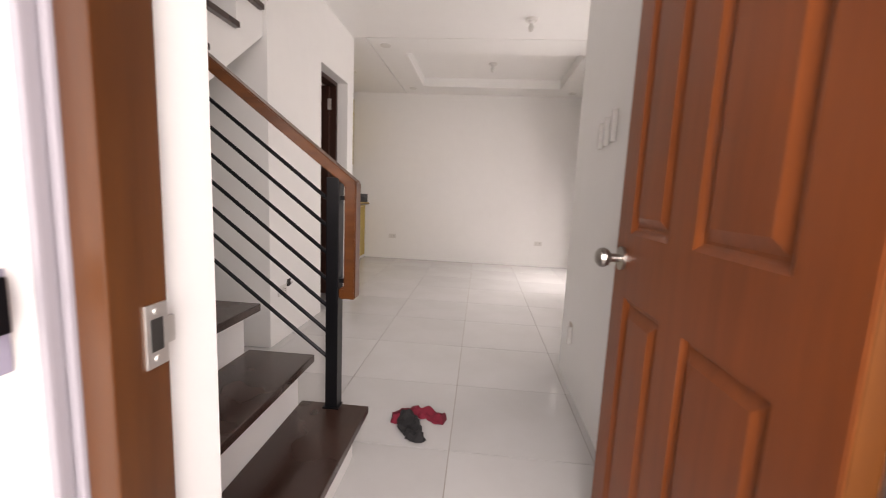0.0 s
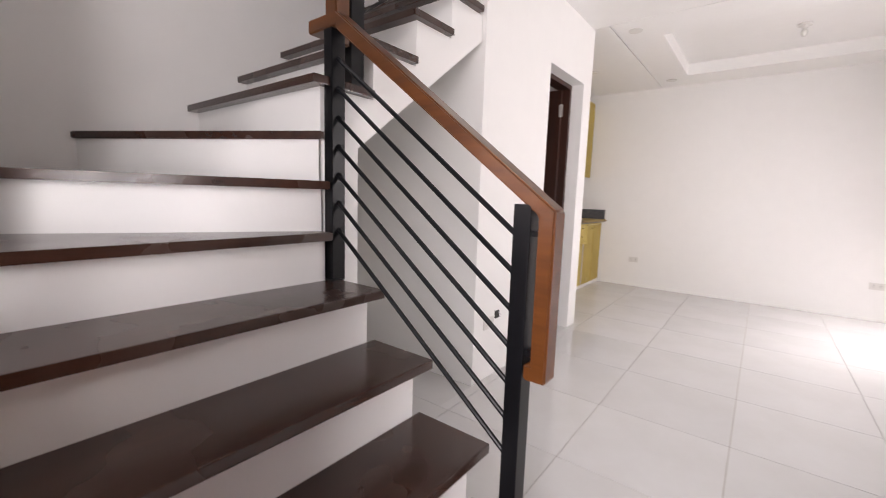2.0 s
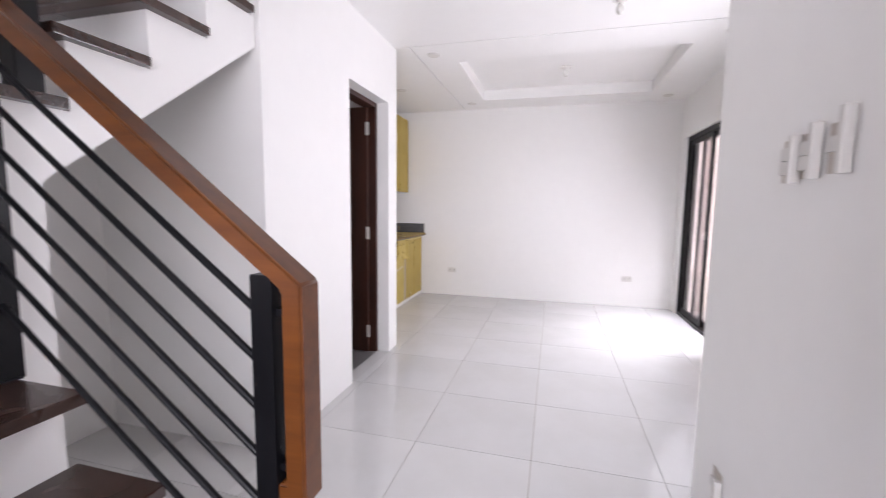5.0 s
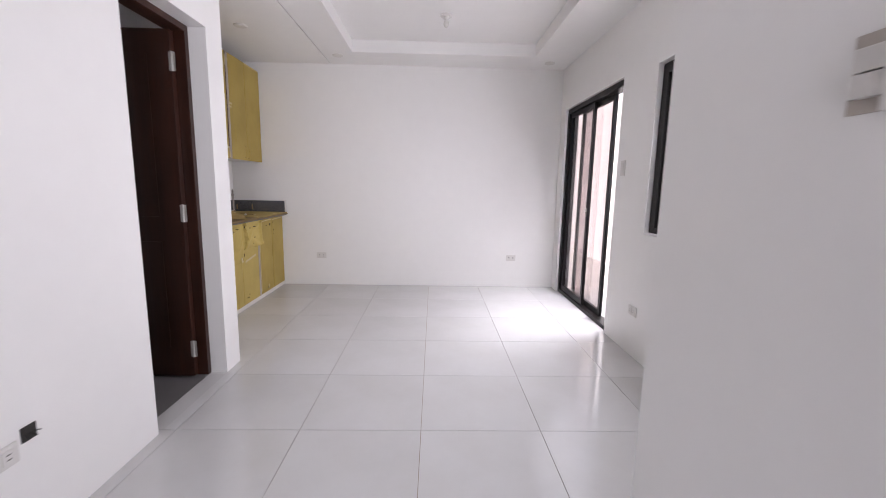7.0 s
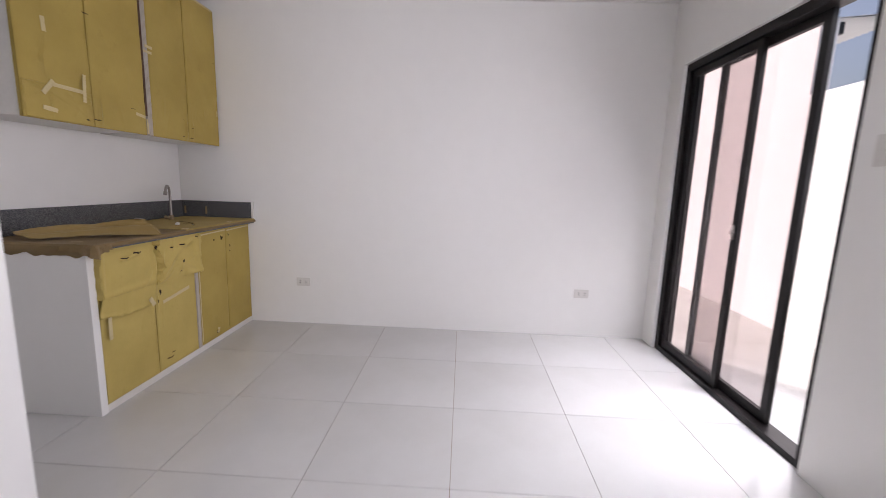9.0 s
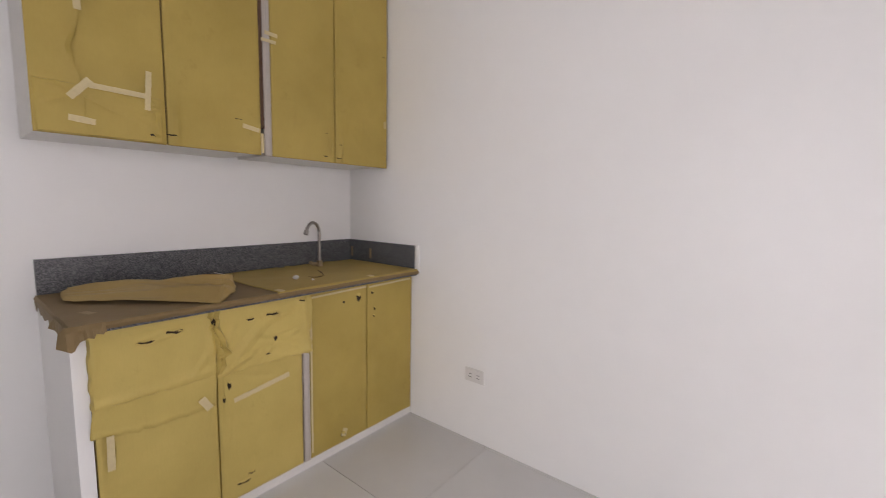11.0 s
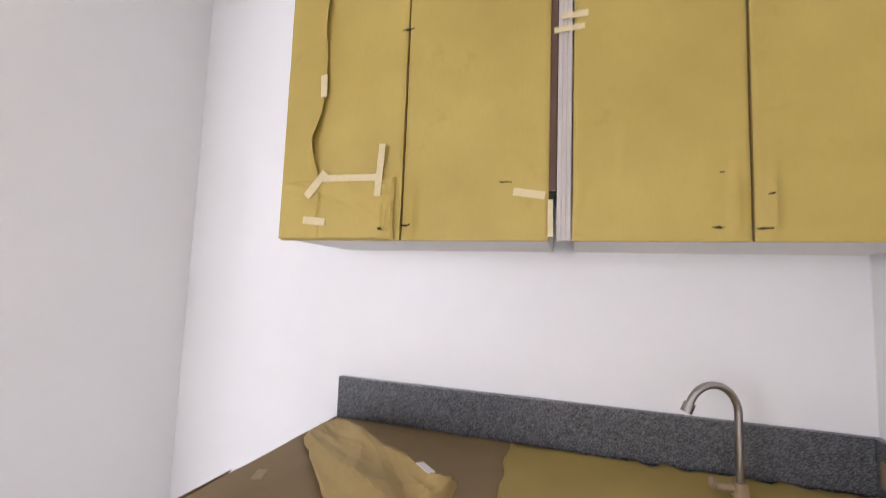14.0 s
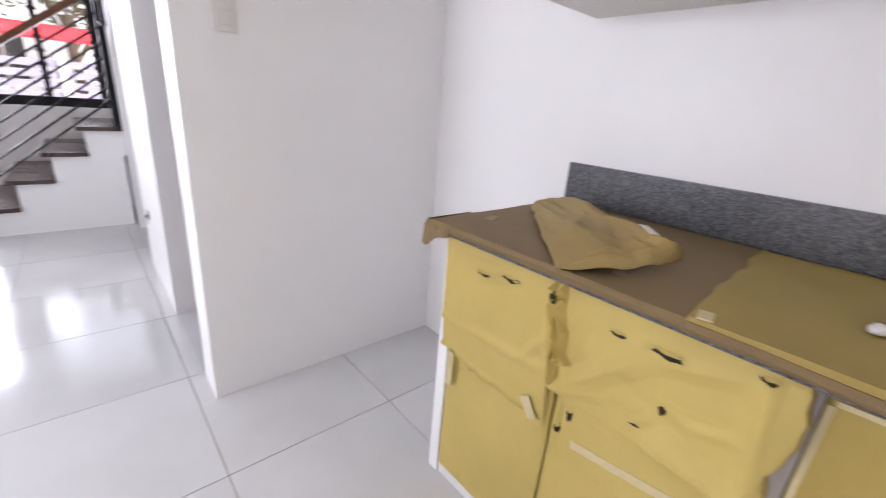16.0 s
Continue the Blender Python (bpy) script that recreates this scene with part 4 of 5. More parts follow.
for i in range(n + 1):
    y = 4.574 + (4.930 - 4.574) * i / n
    u = (y - 4.574) / 0.356
    low = 0.497 - 0.028 * min(1.0, u * 3) + 0.010 * noise.noise(Vector((y * 22, 1, 0))) + 0.005 * noise.noise(Vector((y * 80, 2, 0)))
    row = []
    for j in range(9):
        v = j / 8
        z = 0.602 + (low - 0.602) * v
        out = 0.030 - 0.016 * v + 0.004 * noise.noise(Vector((y * 14, z * 10, 3))) + (0.006 if j == 8 else 0) * (1 + noise.noise(Vector((y * 30, 4, 0))))
        row.append(bm.verts.new((LX + out, y - 0.010 * (1 - u) * v, z)))
    rows.append(row)
for ra, rb in zip(rows, rows[1:]):
    for j in range(8):
        bm.faces.new((ra[j], ra[j + 1], rb[j + 1], rb[j]))
tail = part("paper_tail", bm, KRAFT_L, d3, "torn tail of kraft paper hanging over the door", True)
sol = tail.modifiers.new("thickness", "SOLIDIFY")
sol.thickness = 0.0008
for y, z, w, h, sd in ((4.715, 0.772, 0.045, 0.016, 1), (4.797, 0.789, 0.05, 0.02, 2)):
    tear(d1, y, z, LX + 0.034, w, h, sd)
for y, z, w, h, sd in ((5.058, 0.777, 0.03, 0.016, 3), (5.147, 0.782, 0.055, 0.016, 4), (5.16, 0.676, 0.014, 0.022, 5), (5.125, 0.62, 0.02, 0.008, 6)):
    tear(d2, y, z, LX + 0.036, w, h, sd, sd < 5)
for y, z, w, h, sd in ((4.984, 0.525, 0.016, 0.045, 7), (4.962, 0.475, 0.014, 0.03, 8), (5.03, 0.10, 0.06, 0.02, 9), (5.06, 0.125, 0.03, 0.015, 10)):
    tear(d4, y, z, LX + 0.007, w, h, sd)
tear(d1, 4.918, 0.797, LX + 0.050, 0.016, 0.028, 11, False)
tear(d2, 5.279, 0.815, LX + 0.042, 0.022, 0.016, 12)
tear(d1, 4.83, 0.838, LX + 0.036, 0.03, 0.008, 13, False)
tape(d4, 5.00, 0.455, 5.235, 0.49, LX + 0.008, 0.020)
tape(d3, 4.876, 0.515, 4.905, 0.468, LX + 0.026, 0.026)
tape(d3, 4.612, 0.49, 4.610, 0.375, LX + 0.022, 0.020)
# a twisted fold of paper between the drawers, creased in sharp facets
bm = bmesh.new()
rows = []
SEAM = ((0.838, 4.928, 0.020, 0.020), (0.812, 4.925, 0.024, 0.024), (0.800, 4.930, 0.016, 0.012), (0.775, 4.926, 0.026, 0.020), (0.735, 4.936, 0.024, 0.024), (0.700, 4.950, 0.024, 0.026), (0.668, 4.958, 0.026, 0.022), (0.655, 4.950, 0.016, 0.014), (0.625, 4.944, 0.016, 0.018), (0.592, 4.938, 0.006, 0.008))
for i, (z, c, w, out) in enumerate(SEAM):
    xo = LX + 0.036
    k = 0.25 if i % 2 else -0.25
    rows.append([bm.verts.new((xo - 0.010, c - w, z)), bm.verts.new((xo + out, c - w * (0.45 + k), z + 0.003)), bm.verts.new((xo + out * 0.35, c - w * 0.1, z - 0.002)), bm.verts.new((xo + out * 1.1, c + w * (0.45 - k), z)), bm.verts.new((xo - 0.010, c + w, z - 0.003))])
for ra, rb in zip(rows, rows[1:]):
    for j in range(4):
        bm.faces.new((ra[j], ra[j + 1], rb[j + 1], rb[j]))
    bm.faces.new((ra[4], ra[0], rb[0], rb[4]))
bm.faces.new(rows[0])
bm.faces.new(rows[-1][::-1])
bmesh.ops.subdivide_edges(bm, edges=list(bm.edges), cuts=1, use_grid_fill=True)
for v in bm.verts:
    v.co.x += 0.004 * noise.noise(v.co * 60)
    v.co.y += 0.004 * noise.noise(v.co * 55 + Vector((4, 0, 0)))
bmesh.ops.recalc_face_normals(bm, faces=bm.faces)
part("twisted_fold", bm, KRAFT_L, base, "twisted fold of kraft paper")
# torn corner standing off beside the filler strip
bm = bmesh.new()
rows = []
for i in range(13):
    z = 0.838 - 0.262 * i / 12
    e = 5.318 + 0.012 * math.sin(i * 0.5) + 0.010 * noise.noise(Vector((i * 0.7, 3, 0))) + 0.016 * (i / 12) ** 2
    rows.append([bm.verts.new((LX + 0.030, 5.285, z)), bm.verts.new((LX + 0.046 + 0.006 * (i / 12), 5.300, z)), bm.verts.new((LX + 0.040 + 0.004 * math.sin(i), e, z)), bm.verts.new((LX + 0.022, e + 0.004, z - 0.004))])
for ra, rb in zip(rows, rows[1:]):
    for j in range(3):
        bm.faces.new((ra[j], ra[j + 1], rb[j + 1], rb[j]))
ob = part("loose_edge", bm, KRAFT_L, d2, "loose paper edge standing off", True)
sol = ob.modifiers.new("thickness", "SOLIDIFY")
sol.thickness = 0.0008

base2 = thing("base_cabinet", "two-door base cabinet wrapped in yellow kraft paper", "cabinet", "base cabinets under the worktop")
bm = bmesh.new()
box(bm, XL, LX - 0.02, 5.338, YB - 0.002, 0.0, CZ)
part("carcass", bm, BOARD, base2, "board carcass, dark brown for the shade in the seams")
e1 = wrapped("cupboard_door", 5.340, 5.674, 0.042, 0.834, LX + 0.002, base2, 12.2, 0.0025, 0.02, (), KRAFT, "cupboard door wrapped in kraft paper")
e2 = wrapped("cupboard_door", 5.680, YB - 0.006, 0.042, 0.834, LX + 0.002, base2, 14.8, 0.0025, 0.02, (), KRAFT, "cupboard door wrapped in kraft paper")
for p, y, z, w, h, sd in ((e1, 5.620, 0.762, 0.030, 0.052, 21), (e1, 5.53, 0.755, 0.012, 0.014, 22), (e2, 5.71, 0.775, 0.014, 0.022, 23), (e2, 5.725, 0.69, 0.012, 0.022, 24), (e2, 5.72, 0.65, 0.012, 0.018, 25), (e1, 5.52, 0.085, 0.03, 0.03, 26)):
    tear(p, y, z, LX + 0.006, w, h, sd, sd != 22)
tape(e1, 5.52, 0.075, 5.535, 0.11, LX + 0.008, 0.03)
tape(e1, 5.35, 0.806, 5.67, 0.812, LX + 0.006, 0.009)
tape(e2, 5.69, 0.806, 5.99, 0.812, LX + 0.006, 0.009)
tape(e1, 5.346, 0.07, 5.346, 0.80, LX + 0.006, 0.009)
bm = bmesh.new()
box(bm, LX - 0.02, LX + 0.001, 5.307, 5.338, 0.04, 0.815, 0.002)
for y in (5.310, 5.329):
    box(bm, LX, LX + 0.003, y, y + 0.006, 0.045, 0.812, 0.001)
part("filler_strip", bm, FILLER, base2, "pale grey filler strip with tape edges")
bm = bmesh.new()
box(bm, LX - 0.02, LX - 0.004, 4.575, YB - 0.002, 0.0, 0.040, 0.002)
part("plinth", bm, WHITE_STRIP, base2, "narrow white plinth")

# worktop, splashback and paper
top = thing("worktop", "grey granite worktop with splashback under protective paper", "worktop")
part("slab", box(bmesh.new(), XL + 0.02, LX + 0.055, 4.535, YB - 0.02, CZ, CT - 0.003, 0.003), GRANITE, top, "speckled grey granite slab")
part("splashback", box(bmesh.new(), XL, XL + 0.02, 4.535, YB - 0.02, CZ, 1.0, 0.002), GRANITE, top, "speckled grey granite upstand")
part("splashback", box(bmesh.new(), XL, -1.705, YB - 0.02, YB, CZ, 1.0, 0.002), GRANITE, top, "speckled grey granite upstand")
part("end_strip", box(bmesh.new(), -1.705, -1.690, YB - 0.022, YB, CZ, 1.005, 0.002), WHITE_STRIP, top, "white grout strip")


def flat_paper(name, label, mat, x0, x1, y0, y1, z, seed, wavy=(), drop_front=0.0, drop_left=0.0, nx=30, ny=90, amp=0.0022, slant=0.0):
    """Paper lying on the worktop, hanging over its front and end."""
    bm = bmesh.new()
    rows = []
    for j in range(ny + 1):
        row = []
        for i in range(nx + 1):
            u, v = i / nx, j / ny
            x = x0 + (x1 - x0) * u
            y = y0 + (y1 - y0) * v
            if "back" in wavy:
                x += (1 - u) ** 8 * (0.030 * noise.noise(Vector((y * 24, seed, 0))) + 0.014 * noise.noise(Vector((y * 70, seed, 3))))
            if "left" in wavy:
                y += (1 - v) * (slant * (1 - u) + 0.012 * noise.noise(Vector((x * 11, seed, 2))))
            zz = z + amp * (noise.fractal(Vector((x * 7, y * 7, seed)), 1, 2, 3) + 0.8)
            row.append(bm.verts.new((x, y, zz)))
        if drop_front:
            d = drop_front * (1 + 0.14 * noise.noise(Vector((y * 14, seed, 7))))
            f = row[-1].co
            row.append(bm.verts.new((f.x + 0.006, f.y, f.z - 0.008)))
            row.append(bm.verts.new((f.x + 0.004, f.y, f.z - d)))
        rows.append(row)
    if drop_left:
        for k in (1, 2):
            low = []
            for v in rows[0 if k == 1 else 0]:
                d = drop_left * (1 + 0.6 * noise.noise(Vector((v.co.x * 16, seed, 3))))
                low.append(bm.verts.new((v.co.x, v.co.y - 0.006 * k, min(v.co.z, z + 0.002) - (0.008 if k == 1 else d))))
            rows.insert(0, low)
            break
        low = []
        for v in rows[0]:
            d = drop_left * (1 + 0.8 * noise.noise(Vector((v.co.x * 16, seed, 3))))
            low.append(bm.verts.new((v.co.x, v.co.y + 0.004, v.co.z - d)))
        rows.insert(0, low)
    for ra, rb in zip(rows, rows[1:]):
        for i in range(len(ra) - 1):
            bm.faces.new((ra[i], ra[i + 1], rb[i + 1], rb[i]))
    bmesh.ops.recalc_face_normals(bm, faces=bm.faces)
    ob = part(name, bm, mat, None, "", True)
    sol = ob.modifiers.new("thickness", "SOLIDIFY")
    sol.thickness, sol.offset = 0.0008, 1
    return tagged(ob, label, "paper")


flat_paper("brown_masking_paper", "brown masking paper taped over the worktop", BROWN, XL + 0.021, LX + 0.060, 4.532, 5.30, CT - 0.001, 2.0, (), 0.020, 0.045)
flat_paper("kraft_sheet", "yellow kraft paper sheet lying over the sink half", KRAFT_SHADED, XL + 0.040, LX + 0.058, 5.16, YB - 0.024, CT + 0.004, 6.0, ("back", "left"), 0.012, 0.0, slant=-0.03)
flat_paper("brown_edge_paper", "brown masking paper along the worktop front", BROWN, LX - 0.02, LX + 0.0665, 5.16, YB - 0.024, CT - 0.004, 9.0, (), 0.015, 0.0, nx=4)

# torn corner of the brown paper, hanging in jagged tongues round the worktop's corner
bm = bmesh.new()
rows, rnd = [], random.Random(4)
for i in range(25):
    s = i / 24
    y, x, ny, nx = (4.612 - 0.094 * s / 0.6, LX + 0.066, 0.0, 1.0) if s < 0.6 else (4.518, LX + 0.066 - 0.16 * (s - 0.6) / 0.4, -1.0, 0.0)
    d = 0.026 + 0.030 * math.exp(-((s - 0.55) / 0.16) ** 2) + 0.014 * rnd.random() * (1 if 0.2 < s < 0.9 else 0.3)
    wave = 0.006 * math.sin(i * 0.55) + 0.003 * rnd.random()
    rows.append([bm.verts.new((x - 0.004 * nx, y - 0.004 * ny, CT + 0.002)), bm.verts.new((x + (0.002 + wave) * nx, y + (0.002 + wave) * ny, CT - 0.012)), bm.verts.new((x + (0.004 + 1.6 * wave) * nx, y + (0.004 + 1.6 * wave) * ny + 0.004 * rnd.random(), CT - d))])
for ra, rb in zip(rows, rows[1:]):
    for j in range(2):
        bm.faces.new((ra[j], ra[j + 1], rb[j + 1], rb[j]))
corner = part("torn_corner", bm, BROWN, top, "torn brown paper corner hanging loose")
sol = corner.modifiers.new("thickness", "SOLIDIFY")
sol.thickness = 0.0008
# crumpled sheet lying loose: a wide leaf rising to a ridge, and a flap that falls beyond the ridge
bm = bmesh.new()
NU, NF, NV = 60, 16, 40
CREASES = ((0.05, 0.15, 0.95, 0.35, 0.012, 0.16), (0.30, 0.95, 0.70, 0.25, 0.010, 0.12), (0.55, 0.98, 0.98, 0.55, -0.010, 0.12), (0.10, 0.60, 0.45, 0.75, -0.008, 0.10), (0.15, 1.0, 0.35, 0.8, 0.018, 0.22),
           (0.70, 0.10, 0.98, 0.75, 0.008, 0.08), (1.15, 0.35, 1.9, 0.30, 0.008, 0.10), (1.1, 0.75, 1.95, 0.62, 0.010, 0.12), (1.2, 0.55, 1.8, 0.52, -0.006, 0.08), (0.35, 0.02, 0.60, 0.02, 0.008, 0.10), (0.02, 0.30, 0.25, 0.45, 0.007, 0.09))
rows = []
for i in range(NU + NF + 1):
    row = []
    for j in range(NV + 1):
        v = j / NV
        left = Vector((-2.045, 4.572, 0.876)).lerp(Vector((-2.165, 4.610, 0.898)), v) + Vector((-0.012, -0.012, 0.006)) * math.sin(math.pi * v)
        ridge = Vector((-1.668, 4.930, 0.869)).lerp(Vector((-1.842, 5.022, 0.942)), v)
        ridge += Vector((-0.035, 0.012, 0.004)) * math.sin(math.pi * v) + Vector((0, 0, 0.010)) * math.sin(math.tau * v)
        if i <= NU:
            u = i / NU
            p = left.lerp(ridge, u)
            back = Vector((0.010, 0.020, 0.008)) * math.sin(math.pi * u) * v
            front = Vector((0.004, -0.004, 0.006)) * math.sin(math.pi * u) * (1 - v)
            p += back + front + Vector((0, 0, -0.006)) * math.sin(math.pi * min(1.0, u * 1.1)) * (0.35 + 0.65 * math.sin(math.pi * v))
        else:
            u = 1 + (i - NU) / NF
            foot = Vector((-1.670, 4.934, 0.869)).lerp(Vector((-1.890, 5.072, 0.892)), v)
            foot += Vector((0.010, 0.030, 0.004)) * math.sin(math.pi * v)
            f = u - 1
            p = ridge.lerp(foot, f) + Vector((0.010, 0.014, 0.012)) * math.sin(math.pi * f) * v
        q = Vector((u * 2.2, v * 1.7, 0))
        for ua, va, ub, vb, h, w in CREASES:
            du, dv = ub - ua, vb - va
            t = max(0.0, min(1.0, ((u - ua) * du + (v - va) * dv) / (du * du + dv * dv)))
            p.z += 0.6 * h * max(0.0, 1 - math.hypot(u - ua - t * du, v - va - t * dv) / w)
        p.z += 0.006 * (0.4 - abs(noise.noise(q * 1.1 + Vector((3, 0, 1))))) + 0.003 * (0.3 - abs(noise.noise(q * 2.6)))
        p.z += 0.0006 * noise.noise(q * 9)
        if j in (0, NV) or i in (0, NU + NF):
            p += Vector((noise.noise(q * 3.2 + Vector((9, 0, 0))), noise.noise(q * 3.2 + Vector((0, 9, 0))), 0)) * 0.012
        p.z = max(p.z, CT + 0.0045)
        row.append(bm.verts.new(p))
    rows.append(row)
for i, (ra, rb) in enumerate(zip(rows, rows[1:])):
    for j in range(NV):
        quad = (ra[j], ra[j + 1], rb[j + 1], rb[j])
        k = (i * 7 + j * 3) % 2
        bm.faces.new((quad[0], quad[1], quad[2 + k]))
        bm.faces.new((quad[k], quad[2], quad[3]) if k == 0 else (quad[1], quad[2], quad[3]))
bmesh.ops.recalc_face_normals(bm, faces=bm.faces)
crumpled = part("crumpled_paper", bm, KRAFT_O, None, "", True)
smooth_by_angle(crumpled.data, 11)
sol = crumpled.modifiers.new("thickness", "SOLIDIFY")
sol.thickness = 0.001
tagged(crumpled, "crumpled torn kraft paper lying on the worktop", "paper")
bm = bmesh.new()
box(bm, -0.019, 0.019, -0.012, 0.012, -0.0008, 0.0008)
bmesh.ops.transform(bm, matrix=Matrix.Translation((-1.852, 5.010, 0.9445)) @ Euler((radians(-12), radians(14), radians(65))).to_matrix().to_4x4(), verts=bm.verts)
part("tape", bm, WHITE_STRIP, crumpled, "white tape end")

# slit flap over the sink, its shade laid on as dark slivers
def ribbon(bm, spine, z):
    """A thin raised sliver along (x, y, half width)."""
    rows = []
    for i, (x, y, w) in enumerate(spine):
        a, b = spine[max(i - 1, 0)], spine[min(i + 1, len(spine) - 1)]
        d = Vector((b[0] - a[0], b[1] - a[1])).normalized()
        s = Vector((-d.y, d.x)) * w
        rows.append([bm.verts.new((x - s.x, y - s.y, z - 0.003)), bm.verts.new((x - s.x, y - s.y, z)), bm.verts.new((x + s.x, y + s.y, z)), bm.verts.new((x + s.x, y + s.y, z - 0.003))])
    for ra, rb in zip(rows, rows[1:]):
        for j in range(4):
            bm.faces.new((ra[j], ra[(j + 1) % 4], rb[(j + 1) % 4], rb[j]))
    bm.faces.new(rows[0])
    bm.faces.new(rows[-1][::-1])
    bmesh.ops.recalc_face_normals(bm, faces=bm.faces)


bm = bmesh.new()
ribbon(bm, [(-1.890, 5.436, 0.001), (-1.868, 5.446, 0.003), (-1.855, 5.464, 0.005), (-1.858, 5.485, 0.0025), (-1.872, 5.512, 0.0015)], CT + 0.0085)
ribbon(bm, [(-1.880, 5.514, 0.0015), (-1.925, 5.538, 0.002), (-1.975, 5.562, 0.0045), (-2.031, 5.581, 0.001)], CT + 0.0085)
tagged(part("paper_slit", bm, plain("slit_shade", (0.10, 0.05, 0.012), 0.7)), "dark ribbons for the shade along a curved slit in the sink paper", "paper")


def scrap(place, size, seed, mat, label):
    bm = bmesh.new()
    bmesh.ops.create_icosphere(bm, subdivisions=2, radius=size, matrix=Matrix.Translation(place) @ Matrix.Diagonal((1.1, 1, 0.75, 1)))
    for v in bm.verts:
        v.co += Vector((0, 0, 0)) + (v.co - Vector(place)) * 0.5 * noise.noise(v.co * 70 + Vector((seed, 0, 0)))
    low = min(v.co.z for v in bm.verts)
    for v in bm.verts:
        v.co.z += place[2] - low
    tagged(part("paper_scrap", bm, mat, None), label, "scrap", "scraps on the worktop")


scrap((-1.873, 5.359, CT + 0.0075), 0.013, 1, PLASTIC, "small crumpled white paper scrap")
scrap((-1.80, 5.40, CT + 0.0065), 0.005, 2, PLASTIC, "tiny white scrap on the paper")
for x, y, dx, dy in ((-1.78, 5.00, 0.04, 0.03), (-1.80, 4.96, 0.03, -0.03), (-1.84, 4.60, 0.05, 0.02), (-1.95, 4.80, 0.03, 0.03)):
    bm = bmesh.new()
    box(bm, x - abs(dx) / 2, x + abs(dx) / 2, y - 0.012, y + 0.012, CT + 0.001, CT + 0.0032)
    bmesh.ops.transform(bm, matrix=Matrix.Translation((x, y, 0)) @ Matrix.Rotation(math.atan2(dy, dx), 4, "Z") @ Matrix.Translation((-x, -y, 0)), verts=bm.verts)
    tagged(part("tape_piece", bm, OLD_TAPE), "short strip of masking tape on brown paper", "tape", "tape strips on the worktop")

for x, y, a in ((LX + 0.040, 5.180, 12), (LX + 0.042, 5.665, -8)):
    bm = bmesh.new()
    box(bm, -0.018, 0.018, -0.011, 0.011, 0, 0.003)
    bmesh.ops.transform(bm, matrix=Matrix.Translation((x, y, CT + 0.0062)) @ Matrix.Rotation(radians(a), 4, "Z"), verts=bm.verts)
    tagged(part("tape_piece", bm, TAPE), "short pale tape strip on the yellow sheet edge", "tape", "tape strips on the worktop")
for x in (-2.255, -2.08):
    part("tape", box(bmesh.new(), x - 0.007, x + 0.007, YB - 0.0225, YB - 0.0195, 0.895, 0.955), OLD_TAPE, top, "faint tape strip")

# faucet
faucet = thing("kitchen_faucet", "brushed metal gooseneck kitchen faucet", "faucet", place=(-2.143, 5.672, CT))
FD = Vector((0.42, -0.90, 0)).normalized()
FB, R = Vector((-2.143, 5.672, CT)), 0.064
pts = [FB + Vector((0, 0, h)) for h in (0.0, 0.06, 0.12, 0.17, 0.192)]
for i in range(1, 15):
    a = math.pi * 0.88 * i / 14
    pts.append(FB + Vector((0, 0, 0.192)) + FD * R * (1 - math.cos(a)) + Vector((0, 0, R * math.sin(a))))


def tube(bm, pts, r, seg=14):
    rings = []
    for i, p in enumerate(pts):
        d = (pts[min(i + 1, len(pts) - 1)] - pts[max(i - 1, 0)]).normalized()
        side = d.cross(Vector((FD.y, -FD.x, 0))).normalized()
        other = d.cross(side).normalized()
        rings.append([bm.verts.new(p + (side * math.cos(k / seg * math.tau) + other * math.sin(k / seg * math.tau)) * r) for k in range(seg)])
    for ra, rb in zip(rings, rings[1:]):
        for k in range(seg):
            bm.faces.new((ra[k], ra[(k + 1) % seg], rb[(k + 1) % seg], rb[k]))
    bm.faces.new(rings[0])
    bm.faces.new(rings[-1][::-1])
    bmesh.ops.recalc_face_normals(bm, faces=bm.faces)
    return bm


part("spout", tube(bmesh.new(), pts, 0.0085), STEEL, faucet, "", True)
tip = pts[-1]
part("nozzle", tube(bmesh.new(), [tip, tip + (pts[-1] - pts[-2]).normalized() * 0.022], 0.0125), STEEL, faucet, "", True)
bm = bmesh.new()
cyl(bm, tuple(FB + Vector((0, 0, 0.02))), 0.019, 0.04, "Z", 20, 0.015)
cyl(bm, tuple(FB + Vector((0, -0.028, 0.024))), 0.010, 0.04, "Y", 16)
part("valve_body", bm, OLD_TAPE, faucet, "valve body wrapped in brown tape", True)
bm = bmesh.new()
bmesh.ops.create_uvsphere(bm, u_segments=16, v_segments=10, radius=0.015, matrix=Matrix.Translation(FB + Vector((0, -0.055, 0.03))) @ Matrix.Diagonal((0.95, 0.6, 0.8, 1)))
part("lever", bm, OLD_TAPE, faucet, "lever wrapped in brown tape", True)

# wall cabinets
UX, UZ0, UZ1 = -1.945, 1.437, 2.43


